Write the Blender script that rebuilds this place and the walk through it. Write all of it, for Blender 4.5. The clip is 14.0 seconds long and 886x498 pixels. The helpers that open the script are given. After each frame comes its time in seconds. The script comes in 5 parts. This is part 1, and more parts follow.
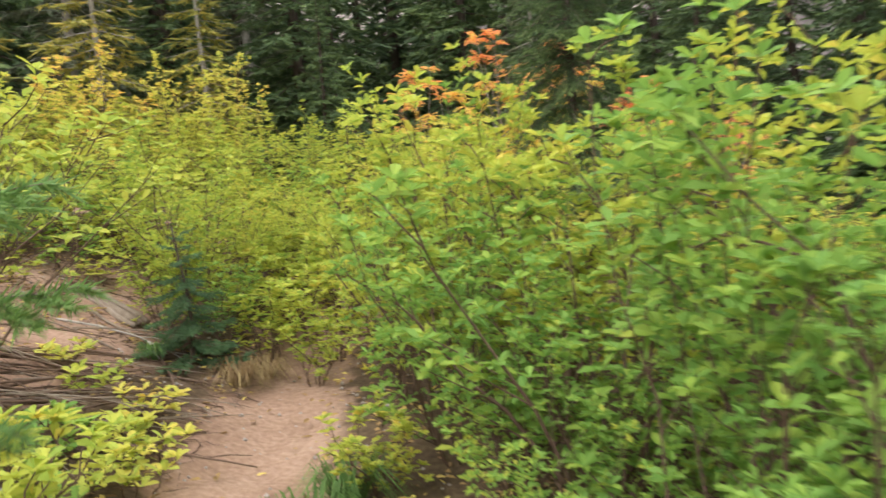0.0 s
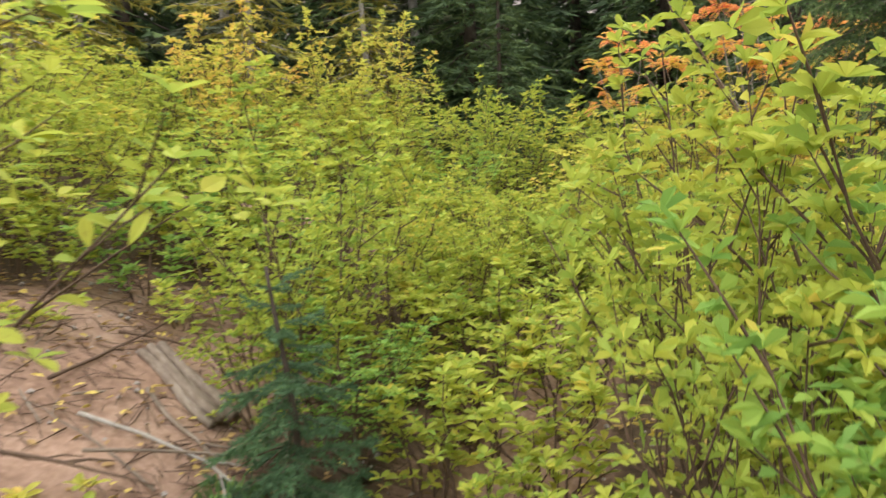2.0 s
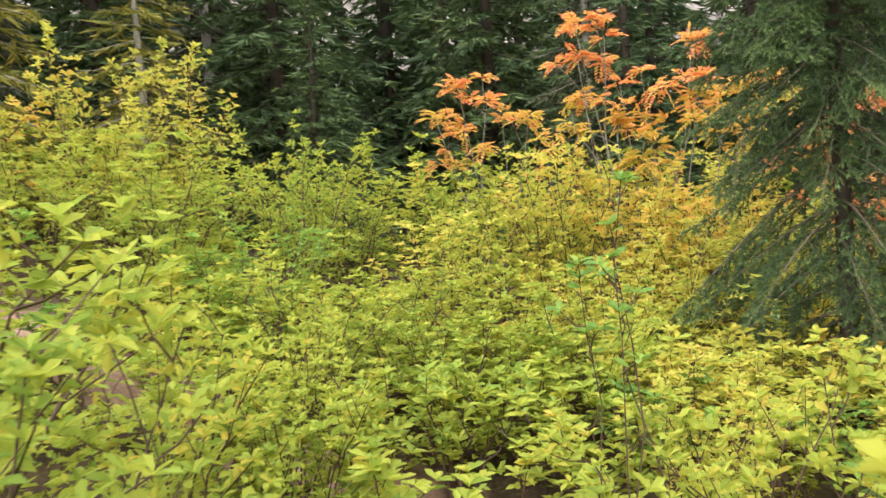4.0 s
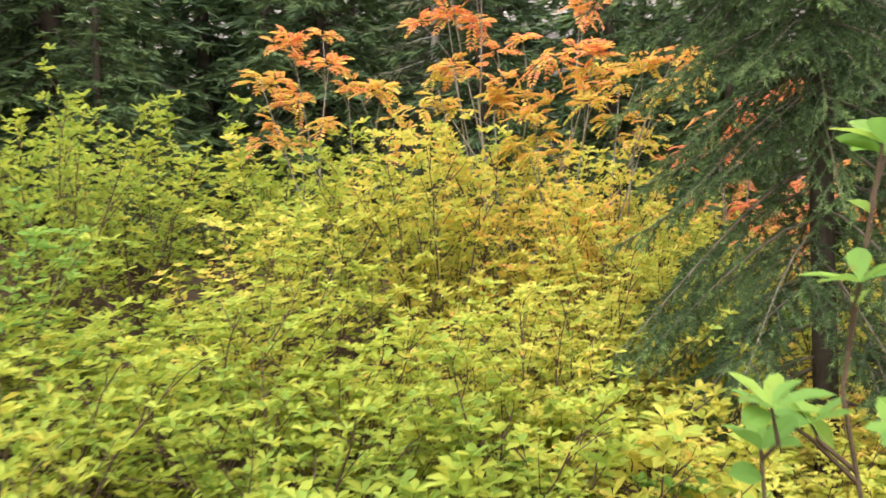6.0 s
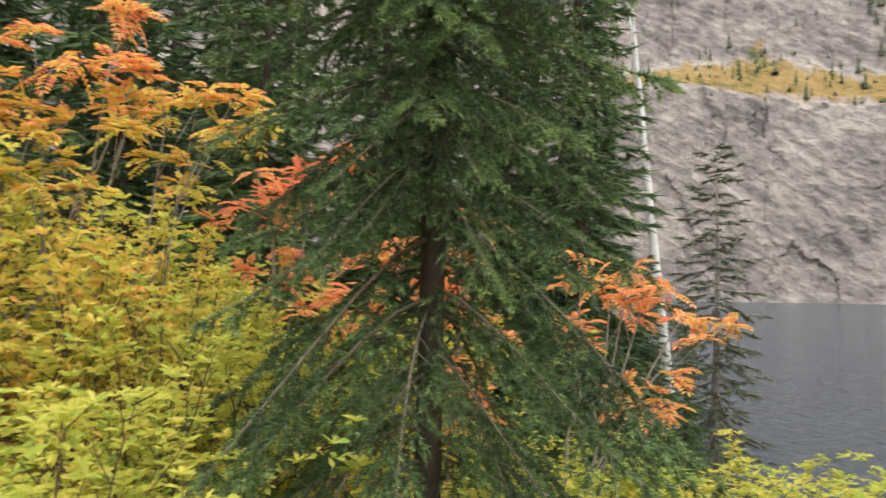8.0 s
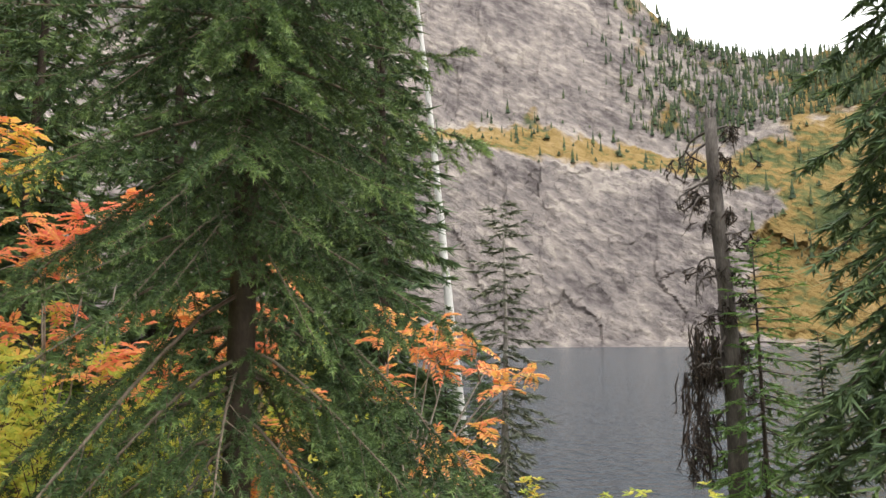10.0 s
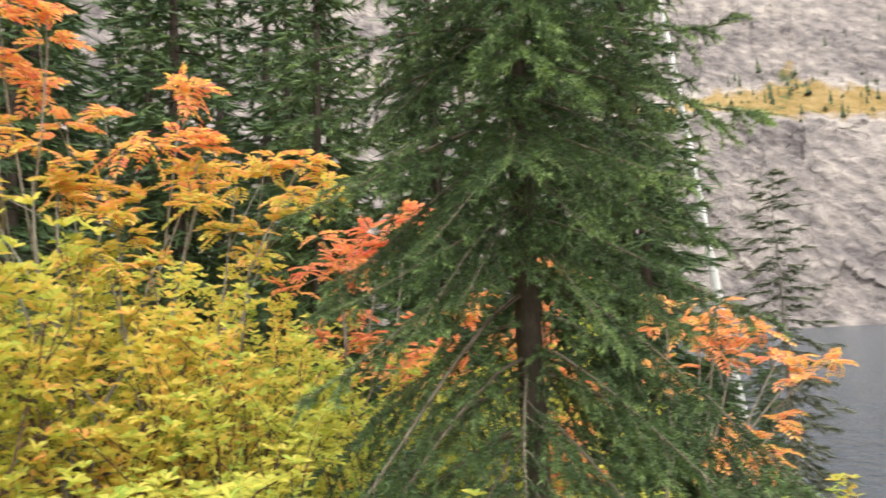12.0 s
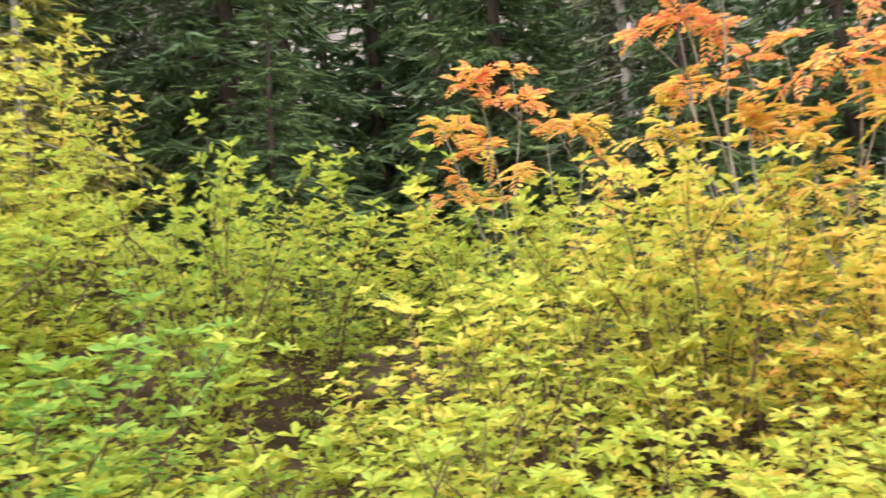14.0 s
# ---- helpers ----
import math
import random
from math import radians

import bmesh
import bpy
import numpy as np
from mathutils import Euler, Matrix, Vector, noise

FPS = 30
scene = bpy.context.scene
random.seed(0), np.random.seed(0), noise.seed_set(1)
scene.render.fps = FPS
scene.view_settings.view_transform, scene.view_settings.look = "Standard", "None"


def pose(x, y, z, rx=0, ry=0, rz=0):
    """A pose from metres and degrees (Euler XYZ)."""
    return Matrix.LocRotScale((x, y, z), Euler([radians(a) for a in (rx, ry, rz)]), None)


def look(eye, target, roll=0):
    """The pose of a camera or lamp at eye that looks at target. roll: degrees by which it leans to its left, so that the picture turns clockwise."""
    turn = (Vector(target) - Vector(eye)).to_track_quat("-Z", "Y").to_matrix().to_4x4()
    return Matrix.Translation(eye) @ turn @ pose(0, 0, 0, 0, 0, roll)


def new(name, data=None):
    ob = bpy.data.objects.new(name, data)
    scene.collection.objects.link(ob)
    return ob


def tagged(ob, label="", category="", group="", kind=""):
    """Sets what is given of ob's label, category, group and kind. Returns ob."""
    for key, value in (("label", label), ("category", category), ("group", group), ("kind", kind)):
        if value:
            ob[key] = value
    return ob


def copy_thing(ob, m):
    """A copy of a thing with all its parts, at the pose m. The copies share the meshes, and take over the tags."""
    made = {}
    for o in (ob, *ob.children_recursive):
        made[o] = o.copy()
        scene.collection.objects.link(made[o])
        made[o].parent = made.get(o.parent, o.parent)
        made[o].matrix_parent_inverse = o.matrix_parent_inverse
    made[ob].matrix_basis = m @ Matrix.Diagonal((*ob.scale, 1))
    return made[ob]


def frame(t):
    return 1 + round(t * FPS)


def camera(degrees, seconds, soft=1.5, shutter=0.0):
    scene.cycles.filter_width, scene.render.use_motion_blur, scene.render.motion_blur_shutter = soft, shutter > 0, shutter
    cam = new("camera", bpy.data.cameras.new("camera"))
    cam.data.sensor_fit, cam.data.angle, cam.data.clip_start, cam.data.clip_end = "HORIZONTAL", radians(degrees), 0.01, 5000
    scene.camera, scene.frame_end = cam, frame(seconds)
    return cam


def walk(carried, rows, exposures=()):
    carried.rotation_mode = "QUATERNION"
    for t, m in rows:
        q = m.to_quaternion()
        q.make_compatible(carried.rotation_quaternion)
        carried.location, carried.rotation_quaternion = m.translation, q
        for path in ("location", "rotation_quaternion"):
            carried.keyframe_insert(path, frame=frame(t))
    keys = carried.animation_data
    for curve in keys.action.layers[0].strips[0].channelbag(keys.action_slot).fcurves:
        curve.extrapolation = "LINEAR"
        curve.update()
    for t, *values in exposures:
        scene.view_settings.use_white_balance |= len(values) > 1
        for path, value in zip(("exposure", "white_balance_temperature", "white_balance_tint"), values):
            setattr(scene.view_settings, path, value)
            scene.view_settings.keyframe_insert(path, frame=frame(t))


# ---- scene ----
cam = camera(63.6, 14.0, soft=1.5, shutter=0.28)
METRES, EYE, TILT, LEAN, TURN = 8.0, 1.5, -3.0, 5.0, 0.0
ROWS = [
    (0.0, 0.0, 0.0, 0.0, 0.0, 0.0, -0.0),
    (0.5, -0.0189, 0.0862, 0.0079, 9.91, -0.58, 0.18),
    (1.0, -0.0479, 0.1664, 0.0116, 16.84, -1.93, -1.1),
    (1.5, -0.0769, 0.2339, 0.0262, 17.01, -2.42, -2.11),
    (2.0, -0.0861, 0.3046, 0.0369, 12.16, -1.53, -2.56),
    (2.5, -0.1001, 0.3651, 0.0539, 6.89, 1.11, -3.01),
    (3.0, -0.1273, 0.4318, 0.064, 4.0, 4.13, -1.95),
    (5.5, -0.1475, 0.7004, 0.1008, -14.45, 2.02, -1.67),
    (6.0, -0.1387, 0.7541, 0.1066, -17.64, 3.13, -1.43),
    (6.5, -0.1264, 0.8035, 0.1142, -26.77, 6.95, -2.05),
    (7.0, -0.1261, 0.8518, 0.1192, -40.86, 9.67, -0.85),
    (7.5, -0.1196, 0.8765, 0.1183, -48.66, 9.5, -1.7),
    (8.0, -0.1091, 0.8847, 0.1199, -57.8, 9.16, -0.86),
    (8.5, -0.1073, 0.8928, 0.1238, -65.67, 9.32, 0.69),
    (9.0, -0.1049, 0.895, 0.1246, -70.39, 10.08, 0.94),
    (9.2, -0.1049, 0.8955, 0.1246, -72.35, 10.7, 1.1),
    (11.3, -0.1145, 0.9040, 0.1248, -73.2, 15.2, 2.9),
    (11.5, -0.115, 0.9049, 0.1248, -67.51, 14.0, 2.57),
    (12.0, -0.1154, 0.9119, 0.1278, -53.89, 12.95, 2.4),
    (12.5, -0.1161, 0.91, 0.1278, -42.5, 11.93, 2.08),
    (13.0, -0.1194, 0.91, 0.1277, -30.08, 10.73, 0.54),
    (13.5, -0.1295, 0.9118, 0.1256, -15.87, 8.93, -0.79),
    (14.0, -0.1422, 0.9141, 0.1269, -3.85, 7.83, -0.34),
]
walk(cam, [(t, pose(0, 0, EYE, TILT, LEAN, TURN) @ pose(METRES * x, METRES * y, METRES * z, 90 + pitch, roll, yaw)) for t, x, y, z, yaw, pitch, roll in ROWS],
     exposures=[(0.0, 1.28), (0.7, 1.25), (1.5, 1.12), (2.5, 1.22), (3.0, 1.28), (5.5, 1.5), (6.5, 1.45), (7.0, 1.24), (7.5, 1.05), (9.0, 1.0), (11.5, 1.14), (12.0, 1.4), (12.5, 1.45), (13.0, 1.52), (14.0, 1.7)])

# ---------------------------------------------------------------- light
SUN_ELEVATION, SUN_AZIMUTH = 52.0, 215.0   # degrees; azimuth clockwise from +y
world = bpy.data.worlds.new("overcast_sky")
scene.world = world
world.use_nodes = True
wn, wl = world.node_tree.nodes, world.node_tree.links
wn.clear()
w_out, w_bg = wn.new("ShaderNodeOutputWorld"), wn.new("ShaderNodeBackground")
w_sky = wn.new("ShaderNodeTexSky")
w_sky.sky_type, w_sky.sun_disc = "NISHITA", False
w_sky.sun_elevation, w_sky.sun_rotation = radians(SUN_ELEVATION), radians(SUN_AZIMUTH)
w_geo, w_noise, w_ramp, w_mix = (wn.new(k) for k in ("ShaderNodeTexCoord", "ShaderNodeTexNoise", "ShaderNodeValToRGB", "ShaderNodeMix"))
w_noise.inputs["Scale"].default_value, w_noise.inputs["Detail"].default_value = 2.2, 7.0
w_ramp.color_ramp.elements[0].position, w_ramp.color_ramp.elements[0].color = 0.3, (7.6, 7.6, 7.6, 1)
w_ramp.color_ramp.elements[1].position, w_ramp.color_ramp.elements[1].color = 0.65, (11.0, 10.8, 10.4, 1)
w_mix.data_type, w_mix.inputs["Factor"].default_value = "RGBA", 0.85
wl.new(w_geo.outputs["Generated"], w_noise.inputs["Vector"])
wl.new(w_noise.outputs["Fac"], w_ramp.inputs["Fac"])
wl.new(w_sky.outputs["Color"], w_mix.inputs["A"])
wl.new(w_ramp.outputs["Color"], w_mix.inputs["B"])
wl.new(w_mix.outputs["Result"], w_bg.inputs["Color"])
w_bg.inputs["Strength"].default_value = 0.17
wl.new(w_bg.outputs["Background"], w_out.inputs["Surface"])
sun = new("sun", bpy.data.lights.new("sun", "SUN"))
sun.data.energy, sun.data.angle, sun.data.color = 0.6, radians(40), (1.0, 0.96, 0.9)
_a, _e = radians(SUN_AZIMUTH), radians(SUN_ELEVATION)
sun.matrix_world = look((0, 0, 30), (-math.sin(_a) * math.cos(_e), -math.cos(_a) * math.cos(_e), 30 - math.sin(_e)))

# ---------------------------------------------------------------- materials
def nodes_of(name):
    m = bpy.data.materials.new(name)
    m.use_nodes = True
    m.node_tree.nodes.clear()
    return m, m.node_tree.nodes, m.node_tree.links


def ramp_node(n, stops):
    r = n.new("ShaderNodeValToRGB")
    els = r.color_ramp.elements
    while len(els) < len(stops):
        els.new(0.5)
    for e, (p, c) in zip(els, stops):
        e.position, e.color = p, (*c, 1)
    return r


def leaf_material(name, stops, translucent=0.5, rough=0.55, spots=(0.25, 0.13, 0.04), upper=0.0, tips=0.0):
    """Thin leaf: colour differs from leaf to leaf and from plant to plant, with brown spots."""
    m, n, l = nodes_of(name)
    geo, info, coord = n.new("ShaderNodeNewGeometry"), n.new("ShaderNodeObjectInfo"), n.new("ShaderNodeTexCoord")
    add = n.new("ShaderNodeMath"); add.operation = "MULTIPLY_ADD"
    add.inputs[1].default_value = 0.3 if tips else 0.75
    shift = n.new("ShaderNodeMath"); shift.operation = "MULTIPLY"; shift.inputs[1].default_value = 0.25
    l.new(info.outputs["Random"], shift.inputs[0])
    l.new(geo.outputs["Random Per Island"], add.inputs[0])
    l.new(shift.outputs[0], add.inputs[2])
    clump = n.new("ShaderNodeTexNoise")
    clump.inputs["Scale"].default_value, clump.inputs["Detail"].default_value = 2.1, 3.0
    l.new(coord.outputs["Object"], clump.inputs["Vector"])
    spread = n.new("ShaderNodeMath"); spread.operation = "MULTIPLY_ADD"
    spread.inputs[1].default_value, spread.inputs[2].default_value = 1.3, -0.65
    l.new(clump.outputs["Fac"], spread.inputs[0])
    total = n.new("ShaderNodeMath"); total.operation = "ADD"
    l.new(add.outputs[0], total.inputs[0]); l.new(spread.outputs[0], total.inputs[1])
    if upper:
        # the leaves turn first at the top of the plant
        split, high, more = n.new("ShaderNodeSeparateXYZ"), n.new("ShaderNodeMath"), n.new("ShaderNodeMath")
        l.new(coord.outputs["Object"], split.inputs[0])
        high.operation, high.inputs[1].default_value, high.inputs[2].default_value = "MULTIPLY_ADD", upper, -1.75 * upper
        l.new(split.outputs["Z"], high.inputs[0])
        more.operation = "ADD"
        l.new(total.outputs[0], more.inputs[0]); l.new(high.outputs[0], more.inputs[1])
        total = more
    if tips:
        # young twig ends lighter; their top light and the inner shade painted in too
        age, fresh = n.new("ShaderNodeAttribute"), n.new("ShaderNodeMath")
        age.attribute_name = "growth_light"
        fresh.operation, fresh.inputs[1].default_value = "MULTIPLY_ADD", tips
        l.new(age.outputs["Fac"], fresh.inputs[0]); l.new(total.outputs[0], fresh.inputs[2])
        total = fresh
    ramp = ramp_node(n, stops)
    l.new(total.outputs[0], ramp.inputs["Fac"])
    noise_n = n.new("ShaderNodeTexNoise")
    noise_n.inputs["Scale"].default_value, noise_n.inputs["Detail"].default_value = 38.0, 4.0
    l.new(coord.outputs["Object"], noise_n.inputs["Vector"])
    fac = n.new("ShaderNodeMapRange")
    fac.inputs["From Min"].default_value, fac.inputs["From Max"].default_value = 0.60, 0.75
    fac.inputs["To Max"].default_value = 0.55
    l.new(noise_n.outputs["Fac"], fac.inputs["Value"])
    mix = n.new("ShaderNodeMix"); mix.data_type = "RGBA"
    l.new(fac.outputs["Result"], mix.inputs["Factor"])
    l.new(ramp.outputs["Color"], mix.inputs["A"])
    mix.inputs["B"].default_value = (*spots, 1)
    bsdf, tr, ms, out = n.new("ShaderNodeBsdfPrincipled"), n.new("ShaderNodeBsdfTranslucent"), n.new("ShaderNodeMixShader"), n.new("ShaderNodeOutputMaterial")
    bsdf.inputs["Roughness"].default_value = rough
    bsdf.inputs["Specular IOR Level"].default_value = 0.18
    l.new(mix.outputs["Result"], bsdf.inputs["Base Color"])
    l.new(mix.outputs["Result"], tr.inputs["Color"])
    ms.inputs["Fac"].default_value = translucent
    l.new(bsdf.outputs[0], ms.inputs[1]); l.new(tr.outputs[0], ms.inputs[2])
    l.new(ms.outputs[0], out.inputs["Surface"])
    return m


def rough_material(name, stops, scale=6.0, fine=60.0, bump=0.3, distance=0.01, rough=0.85, stretch=(1, 1, 1), metal=0.0):
    """Matt natural surface: colour from a coarse and a fine noise, relief from both."""
    m, n, l = nodes_of(name)
    coord, mp = n.new("ShaderNodeTexCoord"), n.new("ShaderNodeMapping")
    mp.inputs["Scale"].default_value = stretch
    l.new(coord.outputs["Object"], mp.inputs["Vector"])
    a, b = n.new("ShaderNodeTexNoise"), n.new("ShaderNodeTexNoise")
    for node, s, d in ((a, scale, 6), (b, fine, 5)):
        node.inputs["Scale"].default_value, node.inputs["Detail"].default_value = s, d
        l.new(mp.outputs["Vector"], node.inputs["Vector"])
    mix = n.new("ShaderNodeMath"); mix.operation = "MULTIPLY_ADD"; mix.inputs[1].default_value = 0.45
    half = n.new("ShaderNodeMath"); half.operation = "MULTIPLY"; half.inputs[1].default_value = 0.55
    l.new(a.outputs["Fac"], half.inputs[0]); l.new(b.outputs["Fac"], mix.inputs[0]); l.new(half.outputs[0], mix.inputs[2])
    ramp = ramp_node(n, stops)
    l.new(mix.outputs[0], ramp.inputs["Fac"])
    bp = n.new("ShaderNodeBump")
    bp.inputs["Strength"].default_value, bp.inputs["Distance"].default_value = bump, distance
    l.new(mix.outputs[0], bp.inputs["Height"])
    bsdf, out = n.new("ShaderNodeBsdfPrincipled"), n.new("ShaderNodeOutputMaterial")
    bsdf.inputs["Roughness"].default_value, bsdf.inputs["Metallic"].default_value = rough, metal
    bsdf.inputs["Specular IOR Level"].default_value = 0.25
    l.new(ramp.outputs["Color"], bsdf.inputs["Base Color"])
    l.new(bp.outputs["Normal"], bsdf.inputs["Normal"])
    l.new(bsdf.outputs[0], out.inputs["Surface"])
    return m


def blend_material(name, attribute, low, high, scale, fine, bump, distance, stretch=(1, 1, 1), turn=0, fissures=0.0):
    """Two rough surfaces blended by a mask kept on the mesh, its border broken up by noise."""
    m, n, l = nodes_of(name)
    coord, mp = n.new("ShaderNodeTexCoord"), n.new("ShaderNodeMapping")
    mp.vector_type = "TEXTURE"
    mp.inputs["Scale"].default_value, mp.inputs["Rotation"].default_value = stretch, (radians(turn), 0, 0)
    l.new(coord.outputs["Object"], mp.inputs["Vector"])
    a, b, c = (n.new("ShaderNodeTexNoise") for _ in range(3))
    for node, s, d in ((a, scale, 8), (b, fine, 7), (c, scale * 3.1, 6)):
        node.inputs["Scale"].default_value, node.inputs["Detail"].default_value = s, d
        l.new(mp.outputs["Vector"], node.inputs["Vector"])
    fac = n.new("ShaderNodeMath"); fac.operation = "MULTIPLY_ADD"; fac.inputs[1].default_value = 0.5
    half = n.new("ShaderNodeMath"); half.operation = "MULTIPLY"; half.inputs[1].default_value = 0.5
    l.new(a.outputs["Fac"], half.inputs[0]); l.new(b.outputs["Fac"], fac.inputs[0]); l.new(half.outputs[0], fac.inputs[2])
    r1, r2 = ramp_node(n, low), ramp_node(n, high)
    l.new(fac.outputs[0], r1.inputs["Fac"]); l.new(fac.outputs[0], r2.inputs["Fac"])
    at = n.new("ShaderNodeAttribute"); at.attribute_name = attribute
    edge = n.new("ShaderNodeMath"); edge.operation = "ADD"
    l.new(at.outputs["Fac"], edge.inputs[0]); l.new(c.outputs["Fac"], edge.inputs[1])
    rng = n.new("ShaderNodeMapRange")
    rng.inputs["From Min"].default_value, rng.inputs["From Max"].default_value = 0.85, 1.15
    l.new(edge.outputs[0], rng.inputs["Value"])
    mix = n.new("ShaderNodeMix"); mix.data_type = "RGBA"
    l.new(rng.outputs["Result"], mix.inputs["Factor"]); l.new(r1.outputs["Color"], mix.inputs["A"]); l.new(r2.outputs["Color"], mix.inputs["B"])
    bp = n.new("ShaderNodeBump")
    bp.inputs["Strength"].default_value, bp.inputs["Distance"].default_value = bump, distance
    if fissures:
        # thin crooked clefts in two sizes, sunk in the relief and darker in colour
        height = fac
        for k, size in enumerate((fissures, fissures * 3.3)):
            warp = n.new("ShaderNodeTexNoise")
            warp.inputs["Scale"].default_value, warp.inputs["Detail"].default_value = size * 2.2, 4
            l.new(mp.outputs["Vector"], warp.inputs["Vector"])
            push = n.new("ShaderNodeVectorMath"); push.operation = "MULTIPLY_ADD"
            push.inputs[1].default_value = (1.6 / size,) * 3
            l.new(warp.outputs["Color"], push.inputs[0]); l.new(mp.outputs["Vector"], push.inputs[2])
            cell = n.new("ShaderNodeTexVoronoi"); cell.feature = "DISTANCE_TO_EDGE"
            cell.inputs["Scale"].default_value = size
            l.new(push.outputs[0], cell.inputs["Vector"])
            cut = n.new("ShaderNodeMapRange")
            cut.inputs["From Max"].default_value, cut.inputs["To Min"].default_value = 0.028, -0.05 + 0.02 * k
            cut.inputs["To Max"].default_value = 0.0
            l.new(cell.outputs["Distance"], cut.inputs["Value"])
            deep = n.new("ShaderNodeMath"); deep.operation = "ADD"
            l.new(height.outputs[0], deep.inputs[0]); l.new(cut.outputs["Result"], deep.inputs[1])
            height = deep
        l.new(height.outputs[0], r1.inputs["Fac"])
        l.new(height.outputs[0], bp.inputs["Height"])
    else:
        l.new(fac.outputs[0], bp.inputs["Height"])
    bsdf, out = n.new("ShaderNodeBsdfPrincipled"), n.new("ShaderNodeOutputMaterial")
    bsdf.inputs["Roughness"].default_value, bsdf.inputs["Specular IOR Level"].default_value = 0.92, 0.15
    l.new(mix.outputs["Result"], bsdf.inputs["Base Color"]); l.new(bp.outputs["Normal"], bsdf.inputs["Normal"])
    l.new(bsdf.outputs[0], out.inputs["Surface"])
    return m


LEAF_GREEN = leaf_material("leaf_green", [(0.0, (0.15, 0.29, 0.065)), (0.5, (0.235, 0.385, 0.08)), (0.85, (0.34, 0.46, 0.085)), (1.0, (0.46, 0.48, 0.08))])
LEAF_LIME = leaf_material("leaf_lime", [(0.0, (0.27, 0.38, 0.07)), (0.4, (0.41, 0.475, 0.08)), (0.8, (0.51, 0.52, 0.085)), (1.0, (0.65, 0.52, 0.10))])
LEAF_YELLOW = leaf_material("leaf_yellow", [(0.0, (0.36, 0.47, 0.09)), (0.35, (0.55, 0.56, 0.11)), (0.8, (0.70, 0.62, 0.13)), (1.0, (0.76, 0.52, 0.14))], translucent=0.55)
LEAF_GOLD = leaf_material("leaf_gold", [(0.0, (0.48, 0.53, 0.10)), (0.4, (0.68, 0.60, 0.12)), (0.75, (0.80, 0.58, 0.14)), (1.0, (0.84, 0.44, 0.15))], translucent=0.55)
LEAF_ASH = leaf_material("leaf_ash", [(0.1, (0.56, 0.56, 0.11)), (0.42, (0.80, 0.64, 0.14)), (0.62, (0.88, 0.54, 0.17)), (0.86, (0.87, 0.41, 0.18)), (1.0, (0.80, 0.28, 0.16))], spots=(0.45, 0.2, 0.06), translucent=0.45, upper=0.12)
LEAF_RED = leaf_material("leaf_red", [(0.0, (0.84, 0.60, 0.17)), (0.45, (0.88, 0.44, 0.19)), (1.0, (0.84, 0.26, 0.18))], spots=(0.45, 0.15, 0.06), translucent=0.45)
LEAF_FALLEN = leaf_material("leaf_fallen", [(0.0, (0.22, 0.13, 0.07)), (0.5, (0.36, 0.24, 0.10)), (0.8, (0.55, 0.42, 0.12)), (1.0, (0.66, 0.55, 0.14))], translucent=0.1, rough=0.8)
# dark stop also holds the crown's inner shade, light stop its top-lit sprays
NEEDLE = leaf_material("spruce_needles", [(0.2, (0.032, 0.058, 0.028)), (0.58, (0.09, 0.145, 0.056)), (0.95, (0.25, 0.35, 0.12))], translucent=0.2, rough=0.45, spots=(0.09, 0.09, 0.04), tips=0.6)
NEEDLE_DARK = leaf_material("fir_needles_dark", [(0.0, (0.048, 0.082, 0.042)), (0.6, (0.095, 0.146, 0.06)), (1.0, (0.155, 0.215, 0.072))], translucent=0.15, rough=0.55, spots=(0.07, 0.07, 0.045))
NEEDLE_GREY = leaf_material("fir_needles_grey", [(0.0, (0.06, 0.075, 0.048)), (0.6, (0.11, 0.125, 0.075)), (1.0, (0.17, 0.175, 0.09))], translucent=0.15, rough=0.6, spots=(0.14, 0.12, 0.09))
NEEDLE_OLIVE = leaf_material("needles_olive", [(0.0, (0.18, 0.20, 0.05)), (0.6, (0.32, 0.30, 0.07)), (1.0, (0.50, 0.38, 0.08))], translucent=0.25, rough=0.6)
NEEDLE_FRESH = leaf_material("sapling_needles", [(0.0, (0.09, 0.17, 0.05)), (0.6, (0.16, 0.28, 0.075)), (1.0, (0.26, 0.38, 0.10))], translucent=0.3, rough=0.5)
NEEDLE_BLUE = leaf_material("seedling_needles", [(0.0, (0.05, 0.10, 0.05)), (0.6, (0.09, 0.17, 0.08)), (1.0, (0.13, 0.22, 0.09))], translucent=0.2, rough=0.5)
LICHEN = leaf_material("hanging_lichen", [(0.0, (0.03, 0.025, 0.02)), (0.7, (0.07, 0.055, 0.045)), (1.0, (0.13, 0.10, 0.08))], translucent=0.05, rough=0.9)
GRASS_DRY = leaf_material("dry_grass", [(0.0, (0.16, 0.10, 0.05)), (0.6, (0.30, 0.22, 0.11)), (1.0, (0.42, 0.34, 0.17))], translucent=0.2, rough=0.8)
GRASS_GREEN = leaf_material("green_grass", [(0.0, (0.06, 0.12, 0.03)), (0.7, (0.11, 0.20, 0.05)), (1.0, (0.2, 0.26, 0.07))], translucent=0.25, rough=0.6)
BARK_TWIG = rough_material("twig_bark", [(0.25, (0.05, 0.03, 0.022)), (0.75, (0.17, 0.11, 0.075))], 30, 160, 0.3, 0.002)
BARK_GREY = rough_material("grey_bark", [(0.25, (0.16, 0.14, 0.12)), (0.75, (0.40, 0.37, 0.33))], 20, 120, 0.4, 0.003)
BARK_SPRUCE = rough_material("spruce_bark", [(0.25, (0.025, 0.018, 0.014)), (0.75, (0.09, 0.068, 0.052))], 14, 70, 0.7, 0.01, stretch=(1, 1, 0.45))
